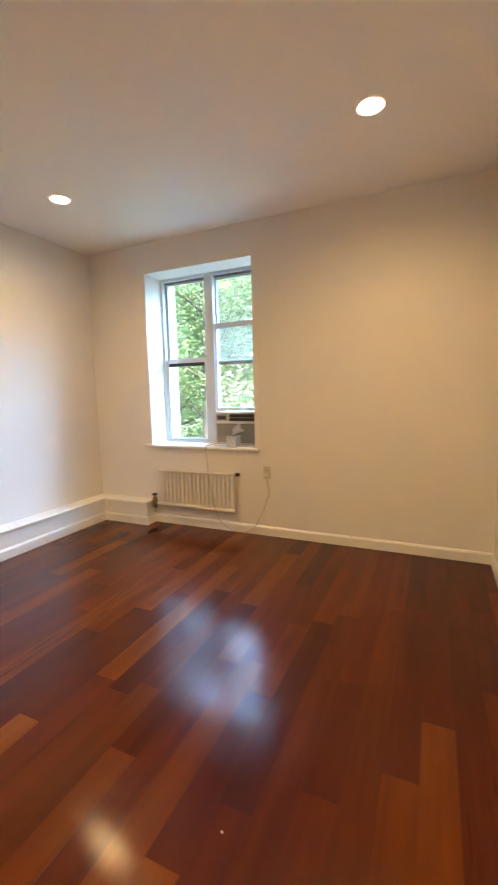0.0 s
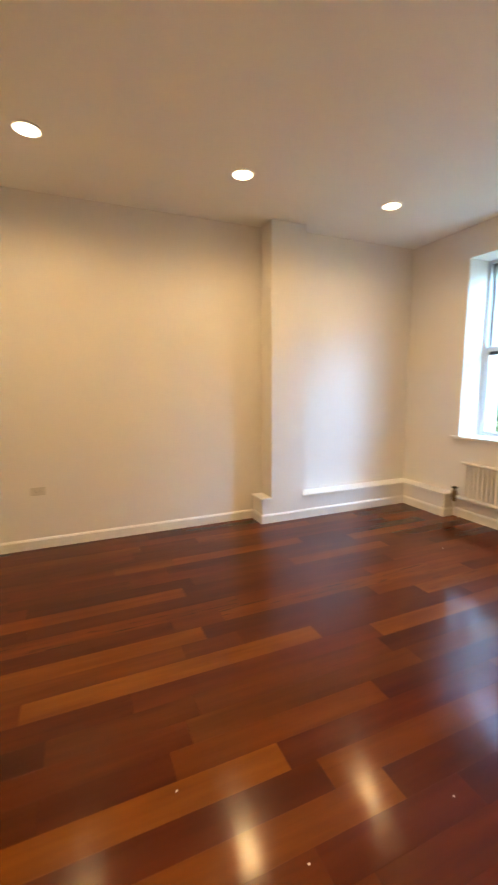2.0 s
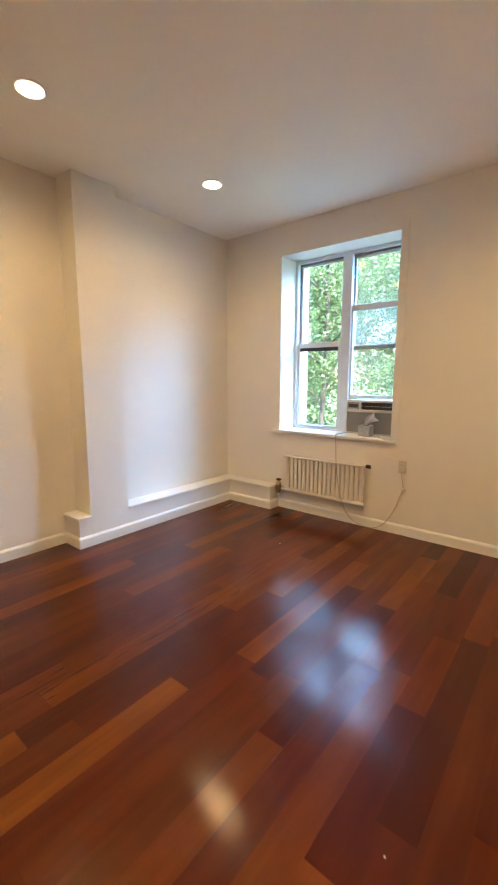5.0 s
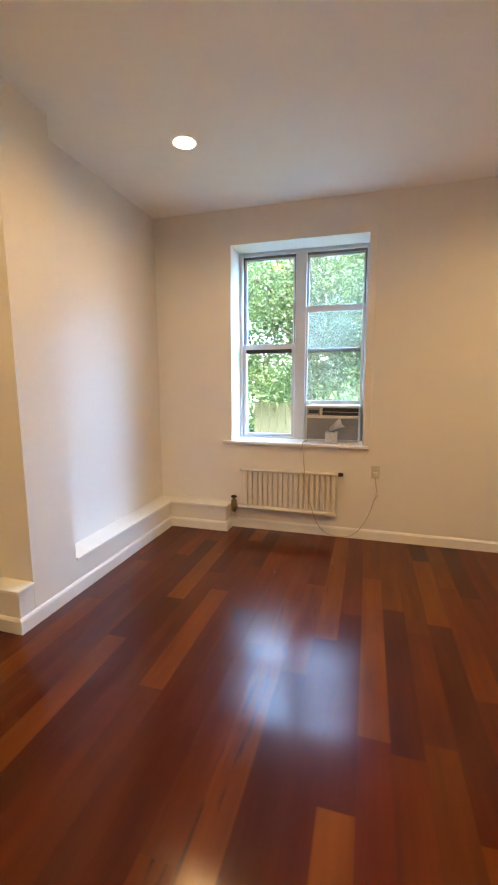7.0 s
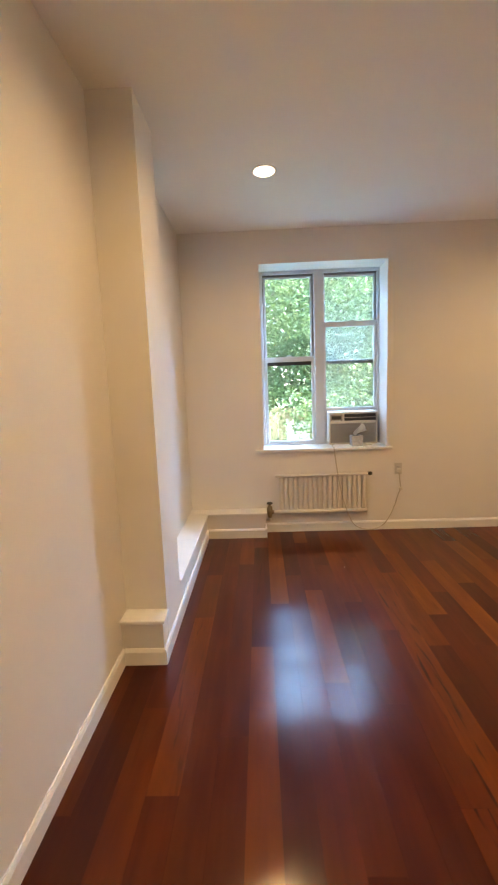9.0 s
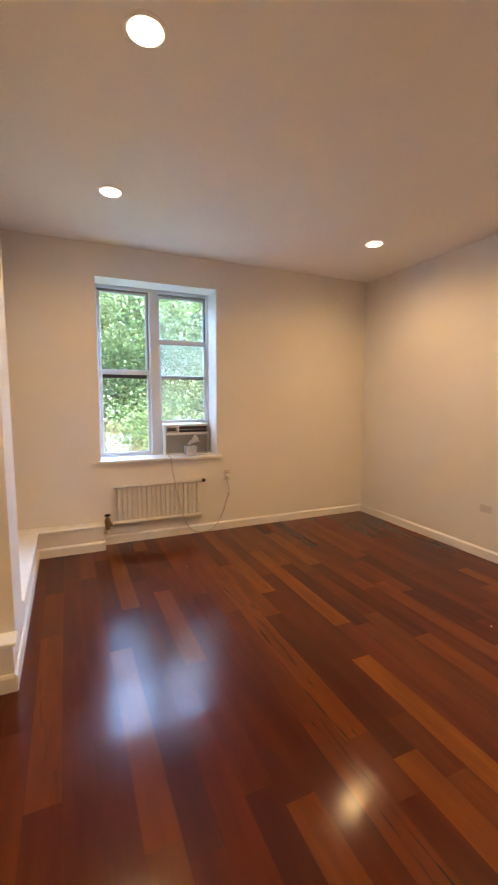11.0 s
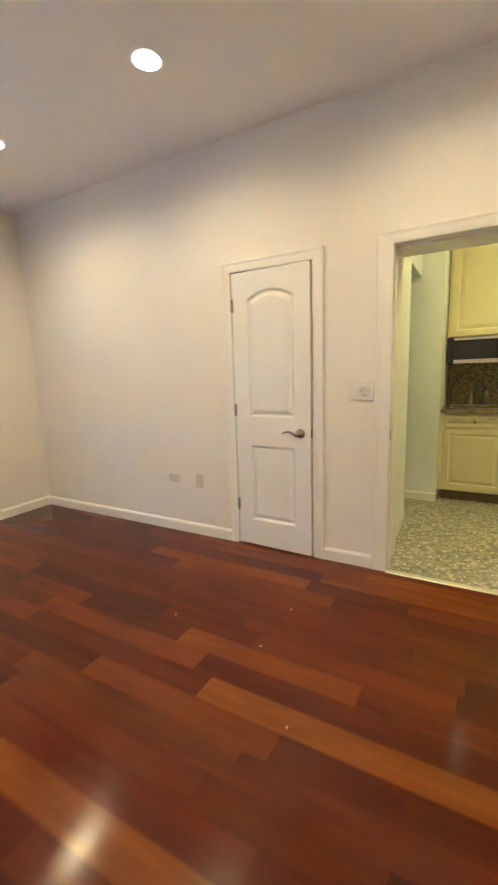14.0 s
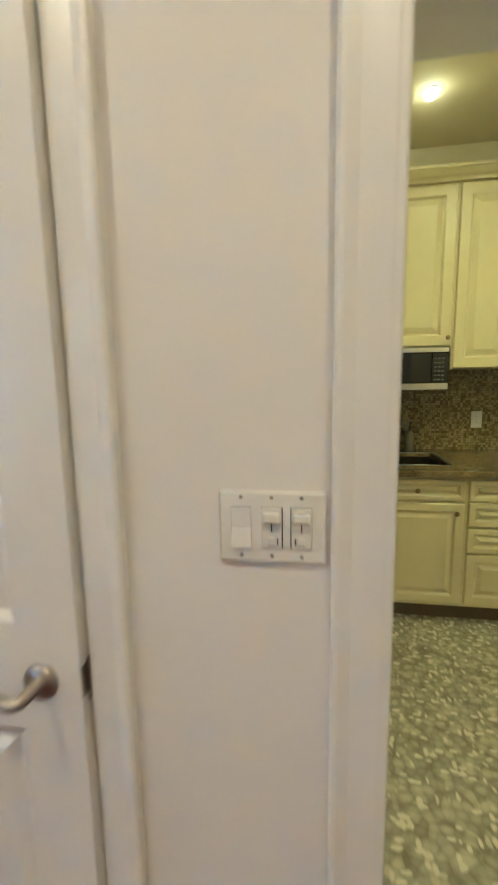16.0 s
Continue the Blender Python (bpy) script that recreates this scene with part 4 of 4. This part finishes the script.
def pebble_material():
    """Sheet flooring with a printed river-pebble pattern."""
    m = material("pebble_vinyl", (0.4, 0.39, 0.34), 0.3, spread=0.12, scale=30)
    nt = m.node_tree
    geo = nt.nodes.new("ShaderNodeNewGeometry")
    warp = nt.nodes.new("ShaderNodeTexNoise")
    warp.inputs["Scale"].default_value = 9
    mix = nt.nodes.new("ShaderNodeVectorMath")
    mix.operation = "MULTIPLY_ADD"
    mix.inputs[1].default_value = (0.035, 0.035, 0.0)
    nt.links.new(geo.outputs["Position"], warp.inputs["Vector"])
    nt.links.new(warp.outputs["Color"], mix.inputs[0])
    nt.links.new(geo.outputs["Position"], mix.inputs[2])
    v = nt.nodes.new("ShaderNodeTexVoronoi")
    v.inputs["Scale"].default_value = 33
    nt.links.new(mix.outputs[0], v.inputs["Vector"])
    sep = nt.nodes.new("ShaderNodeSeparateColor")
    nt.links.new(v.outputs["Color"], sep.inputs[0])
    ramp = nt.nodes.new("ShaderNodeValToRGB")
    e = ramp.color_ramp.elements
    e[0].position, e[0].color = 0.0, (0.29, 0.27, 0.195, 1)
    e[1].position, e[1].color = 1.0, (0.53, 0.49, 0.35, 1)
    for p, c in ((0.35, (0.35, 0.33, 0.24, 1)), (0.7, (0.46, 0.425, 0.31, 1))):
        x = e.new(p)
        x.color = c
    nt.links.new(sep.outputs[0], ramp.inputs["Fac"])
    edge = nt.nodes.new("ShaderNodeMapRange")
    edge.inputs["From Min"].default_value, edge.inputs["From Max"].default_value = 0.3, 0.8
    edge.inputs["To Min"].default_value, edge.inputs["To Max"].default_value = 1.0, 0.66
    nt.links.new(v.outputs["Distance"], edge.inputs["Value"])
    mul = nt.nodes.new("ShaderNodeMix")
    mul.data_type, mul.blend_type = "RGBA", "MULTIPLY"
    mul.inputs[0].default_value = 1.0
    nt.links.new(ramp.outputs[0], mul.inputs[6])
    nt.links.new(edge.outputs["Result"], mul.inputs[7])
    # two sets of pale oblong pebbles, lying crosswise
    last = mul.outputs[2]
    for turn, sx, sy in ((25, 23, 44), (-50, 42, 22)):
        mp = nt.nodes.new("ShaderNodeMapping")
        mp.inputs["Rotation"].default_value = (0, 0, radians(turn))
        mp.inputs["Scale"].default_value = (sx, sy, 1)
        nt.links.new(mix.outputs[0], mp.inputs["Vector"])
        pv = nt.nodes.new("ShaderNodeTexVoronoi")
        pv.inputs["Scale"].default_value = 1.0
        nt.links.new(mp.outputs[0], pv.inputs["Vector"])
        ps = nt.nodes.new("ShaderNodeSeparateColor")
        nt.links.new(pv.outputs["Color"], ps.inputs[0])
        pick = nt.nodes.new("ShaderNodeMapRange")
        pick.inputs["From Min"].default_value, pick.inputs["From Max"].default_value = 0.62, 0.70
        nt.links.new(ps.outputs[1], pick.inputs["Value"])
        near = nt.nodes.new("ShaderNodeMapRange")
        near.inputs["From Min"].default_value, near.inputs["From Max"].default_value = 0.42, 0.34
        nt.links.new(pv.outputs["Distance"], near.inputs["Value"])
        both = nt.nodes.new("ShaderNodeMath")
        both.operation = "MULTIPLY"
        nt.links.new(pick.outputs["Result"], both.inputs[0])
        nt.links.new(near.outputs["Result"], both.inputs[1])
        pm = nt.nodes.new("ShaderNodeMix")
        pm.data_type = "RGBA"
        pm.inputs[7].default_value = (0.68, 0.63, 0.49, 1)
        nt.links.new(both.outputs[0], pm.inputs[0])
        nt.links.new(last, pm.inputs[6])
        last = pm.outputs[2]
    nt.links.new(last, nt.nodes["Hue/Saturation/Value"].inputs["Color"])
    return m


structure("floor_kitchen", boxes((XR + 0.002, 2.88, -2.4, 1.3, -0.1, -0.0005)), pebble_material(), "grey and tan pebble-patterned vinyl floor", "floor")
structure("threshold", extruded([(0.404, 0.0), (0.408, 0.004), (0.42, 0.0065), (0.444, 0.0065), (0.455, 0.003), (0.456, 0.0)], "Y", KY0, KY1), ALU, "thin metal threshold strip", "threshold")

# ---- outside ----
GRASS = material("lawn", (0.07, 0.12, 0.03), 0.9, spread=0.4, scale=5, bump=0.4, bump_scale=30)
BARK = material("bark", (0.05, 0.04, 0.03), 0.9, spread=0.35, scale=20, bump=0.8, bump_scale=40, stretch=(1, 1, 0.2))
structure("ground", boxes((-600, 600, 4.2, 900, -1.6, -1.5)), GRASS, "green lawn outside", "ground")


def leaf_material(name, color):
    m = material(name, color, 0.45, spread=0.25, scale=3)
    nt = m.node_tree
    b = nt.nodes["Principled BSDF"]
    geo = nt.nodes.new("ShaderNodeNewGeometry")
    r = nt.nodes.new("ShaderNodeMapRange")
    r.inputs["To Min"].default_value, r.inputs["To Max"].default_value = 0.75, 1.35
    nt.links.new(geo.outputs["Random Per Island"], r.inputs["Value"])
    mul = nt.nodes.new("ShaderNodeMix")
    mul.data_type, mul.blend_type = "RGBA", "MULTIPLY"
    mul.inputs[0].default_value = 1.0
    hsv = nt.nodes["Hue/Saturation/Value"]
    nt.links.new(hsv.outputs[0], mul.inputs[6])
    nt.links.new(r.outputs["Result"], mul.inputs[7])
    nt.links.new(mul.outputs[2], b.inputs["Base Color"])
    tr = nt.nodes.new("ShaderNodeBsdfTranslucent")
    nt.links.new(mul.outputs[2], tr.inputs["Color"])
    ms = nt.nodes.new("ShaderNodeMixShader")
    ms.inputs[0].default_value = 0.5
    nt.links.new(b.outputs[0], ms.inputs[1])
    nt.links.new(tr.outputs[0], ms.inputs[2])
    nt.links.new(ms.outputs[0], nt.nodes["Material Output"].inputs["Surface"])
    return m


LEAF = leaf_material("maple_leaves", (0.08, 0.13, 0.046))
LEAF2 = leaf_material("far_leaves", (0.095, 0.145, 0.055))


def leaves(centres, count, radius, size, seed):
    """Many small folded leaves in uneven clumps round the centres."""
    g = np.random.default_rng(seed)
    c = np.array(centres)[g.integers(0, len(centres), count)]
    p = c + g.normal(0, 1, (count, 3)) * np.array([radius, radius, radius * 0.7])
    a = g.normal(0, 1, (count, 3))
    a /= np.linalg.norm(a, axis=1)[:, None]
    b = np.cross(a, g.normal(0, 1, (count, 3)))
    b /= np.linalg.norm(b, axis=1)[:, None]
    s = size * g.uniform(0.6, 1.3, (count, 1))
    n = np.cross(a, b)
    v = np.stack([p - a * s, p + b * s * 0.55 + n * s * 0.2, p + a * s, p - b * s * 0.55 + n * s * 0.2], 1).reshape(-1, 3)
    k = np.arange(count)[:, None] * 4
    f = np.concatenate([k + [[0, 1, 2]], k + [[0, 2, 3]]])
    me = bpy.data.meshes.new("crown")
    me.from_pydata(v.tolist(), [], f.tolist())
    return me


def tree(x, y, height, spread, count, seed, trunk=0.13, mat=LEAF, fork=0.3, limbs=()):
    r = random.Random(seed)
    t = thing("tree", "leafy green deciduous tree in full summer leaf", "tree", "trees outside the window", at=(x, y, -1.5))
    top = -1.5 + height
    bms, tips = [], []
    zf = -1.5 + height * fork
    bms.append(tube([(x, y, -1.55), (x + r.uniform(-.1, .1), y, (zf - 1.5) / 2), (x + r.uniform(-.1, .1), y + r.uniform(-.1, .1), zf), (x + r.uniform(-.2, .2), y, (zf + top) / 2), (x, y, top - 0.4)], lambda u: trunk * (1 - 0.85 * u), 9))
    for k in range(11):
        a = r.uniform(0, 2 * math.pi)
        z = zf + (top - zf) * (k / 11) * 0.8
        reach = spread * r.uniform(0.6, 1.0) * (1 - 0.35 * k / 11)
        e = Vector((x + reach * math.cos(a), y + reach * math.sin(a), z + r.uniform(0.5, 1.3)))
        m = Vector((x + 0.5 * reach * math.cos(a), y + 0.5 * reach * math.sin(a), z + 0.3))
        bms.append(tube([(x, y, z), m, e], lambda u: trunk * 0.45 * (1 - 0.8 * u), 6, 4))
        for q in (0.45, 0.7, 0.9, 1.0):
            tips.append(tuple(Vector((x, y, z)).lerp(e, q) + Vector((r.uniform(-.4, .4), r.uniform(-.4, .4), r.uniform(-.4, .4)))))
    for line in limbs:
        bms.append(tube(line, lambda u: trunk * 0.42 * (1 - 0.75 * u), 7, 5))
        tips.append(line[-1])
    part("trunk", joined(*bms), BARK, t)
    c = new("crown", leaves(tips, int(count * 1.3), spread * 0.17, 0.04, seed))
    c.data.materials.append(mat)
    c.parent = t
    c.matrix_parent_inverse = Matrix.Translation(t.location).inverted()
    return t


tree(-4.72, 8.0, 5.9, 2.0, 10000, 3, 0.085, fork=0.5, limbs=(
    ((-4.72, 8.0, 0.75), (-4.98, 7.95, 1.08), (-5.15, 7.92, 1.2), (-5.4, 7.9, 1.75)),
    ((-4.72, 8.0, 1.05), (-4.55, 8.0, 1.45), (-4.42, 8.02, 1.85), (-4.25, 8.05, 2.6))))
tree(-1.2, 8.6, 5.9, 2.1, 24000, 5, 0.1, fork=0.36)
tree(-3.0, 11.0, 6.8, 2.4, 26000, 7, 0.12, fork=0.4)
tree(-7.2, 10.0, 6.4, 2.5, 20000, 9, 0.14)
tree(1.2, 11.0, 6.6, 2.5, 20000, 11, 0.14)
tree(-10.5, 13.5, 8.0, 3.0, 12000, 13, 0.18)
tree(4.6, 13.0, 7.5, 3.0, 12000, 15, 0.18)
g = random.Random(21)
far = [(g.uniform(-26, 16), g.uniform(17, 22), g.uniform(-1.2, 8.5)) for _ in range(330)]
wood = new("far_wood", leaves(far, 120000, 1.0, 0.13, 23))
wood.data.materials.append(LEAF2)
tagged(wood, "dense green summer woodland in the distance", "woodland", kind="stuff")
FENCE = material("pale_fence_boards", (0.24, 0.21, 0.12), 0.8, spread=0.15, scale=6, per_object=0.12)
fence = thing("fence", "pale timber garden fence behind the trees", "fence", at=(-2.0, 12.4, -1.5))
for k in range(24):
    part("board", boxes((-5.0 + 0.25 * k, -4.765 + 0.25 * k, 12.4, 12.43, -1.5, 0.76), bevel=0.004), FENCE, fence)
for z in (-1.1, 0.42):
    part("rail", boxes((-5.0, 1.0, 12.43, 12.48, z, z + 0.09)), FENCE, fence)

WHITEWOOD = material("grey_green_garden_paint", (0.30, 0.33, 0.29), 0.6, spread=0.08, scale=9)
screen = thing("garden_screen", "low pale grey slatted garden screen before the fence", "screen", at=(-1.7, 11.6, -1.5))
for x in (-2.02, -1.40):
    part("post", boxes((x - 0.03, x + 0.03, 11.58, 11.64, -1.5, 0.47), bevel=0.005), WHITEWOOD, screen)
for k in range(14):
    part("slat", boxes((-1.99, -1.43, 11.6, 11.62, -1.4 + 0.13 * k, -1.29 + 0.13 * k), bevel=0.004), WHITEWOOD, screen)

# ---- floor boards ----
floor = tagged(new("floor"), "glossy red-brown hardwood strip floor", "floor", kind="structure")
PITCH, GRID = 0.1245, -1.648
board_mesh = bpy.data.meshes.new("board")
board_bm = boxes((0, PITCH - 0.0004, 0, 1, -0.0125, 0.0))
board_bm.to_mesh(board_mesh)
board_bm.free()
board_mesh.materials.append(WOOD)
DEEP = ((0.0805, 0.0117, 0.0018), (0.0874, 0.0128, 0.0018), (0.1012, 0.0168, 0.002), (0.069, 0.0098, 0.0017), (0.1127, 0.02, 0.0022))
AMBER, HONEY, RUSSET = (0.185, 0.05, 0.0035), (0.15, 0.036, 0.0028), (0.124, 0.026, 0.0022)
# boards that stand out: column from the edge at GRID, then start, end, tone (a fourth number under 1: dark streaks)
KNOWN = {
    0: [(-0.45, 1.037, AMBER)], -2: [(-0.77, 0.447, HONEY), (1.645, 2.55, RUSSET)], -1: [(0.62, 1.955, DEEP[3]), (1.955, 2.9, HONEY)],
    1: [(0.0, 1.36, DEEP[1]), (1.36, 2.75, HONEY)], 4: [(0.1, 1.06, RUSSET)], 5: [(-0.72, 0.494, AMBER), (0.494, 1.7, DEEP[0])],
    6: [(-0.7, 0.6, DEEP[0]), (0.6, 1.75, RUSSET)], 7: [(-1.2, -0.112, DEEP[2]), (-0.112, 0.8, HONEY)], -5: [(-1.4, -0.475, DEEP[3])],
    -3: [(0.6, 2.3, (*RUSSET, 0.15))], -4: [(-0.9, 0.75, (*DEEP[4], 0.1))], 13: [(0.4, 1.665, HONEY)], 12: [(0.2, 1.36, RUSSET), (1.36, 2.6, DEEP[3])],
    14: [(-0.95, 0.35, HONEY)], 15: [(-1.0, 0.1, HONEY), (0.1, 1.2, RUSSET)], 16: [(-0.9, 0.3, RUSSET), (0.3, 1.5, HONEY)],
    -10: [(0.5, 1.66, RUSSET)], -7: [(1.365, 2.3, RUSSET)], -13: [(0.8, 1.97, RUSSET)], -6: [(-0.7, 0.46, RUSSET)],
}
rb = random.Random(12)


def lengths(y0, y1):
    """Board ends that fill a run of the column."""
    out, y = [], y0
    while y < y1 - 0.001:
        e = min(y + rb.choice((0.6, 0.75, 0.9, 1.05, 1.2, 1.45, 1.7)), y1)
        if y1 - e < 0.25:
            e = y1
        out.append((y, e, None))
        y = e
    return out


for col in range(-16, 18):
    x = GRID + col * PITCH
    x0, x1 = max(x, XL), min(x + PITCH, XR)
    if x1 - x0 < 0.01:
        continue
    ends, y = [], YB
    for a, b, tone in KNOWN.get(col, ()):
        ends += lengths(y, a) if a > y + 0.01 else []
        ends.append((a, b, tone))
        y = b
    if col not in KNOWN:
        first = YB + rb.uniform(0.3, 1.1)
        ends.append((YB, first, None))
        y = first
    ends += lengths(y, YW)
    for a, b, tone in ends:
        o = new("board", board_mesh)
        o.parent = floor
        o.location, o.scale = (x0, a, 0), ((x1 - x0) / PITCH, b - a - 0.0004, 1)
        # more pale boards towards the window put the daylight's sheen into their tones
        c = tone or (rb.choice((HONEY, RUSSET, RUSSET)) if rb.random() < (0.5 if a > 1.8 and x < -1.0 else 0.12) else rb.choice(DEEP))
        v = 1.0 if tone else 0.84 * rb.uniform(0.8, 1.15)
        streaky = c[3] if len(c) > 3 else 0.6 if rb.random() < 0.12 else 1.0
        o.color = (c[0] * v, c[1] * v, c[2] * v, streaky)
sill_board = new("board", board_mesh)
sill_board.parent = floor
sill_board.location, sill_board.scale = (XR, DY0, 0), ((XK - XR) / PITCH, DY1 - DY0, 1)
sill_board.color = (*DEEP[0], 1)

# paint chips left lying on the boards
CHIP = material("paint_chip", (0.8, 0.78, 0.74), 0.7, spread=0.05)
for k, (x, y) in enumerate(((-0.99, 0.09), (-0.62, 0.395), (-0.594, 0.952), (-2.16, 2.66), (-0.263, 0.385))):
    c = turned([(0.0045, 0.0), (0.005, 0.001), (0.003, 0.0015)], 6, "Z")
    bmesh.ops.scale(c, verts=c.verts, vec=(1.0, 0.55 + 0.1 * (k % 3), 1))
    o = part("paint_chip", c, CHIP)
    o.location, o.rotation_euler = (x, y, 0.0002), (0, 0, 1.1 * k)
    tagged(o, "tiny white paint chip lying on the floor", "debris", "paint chips")
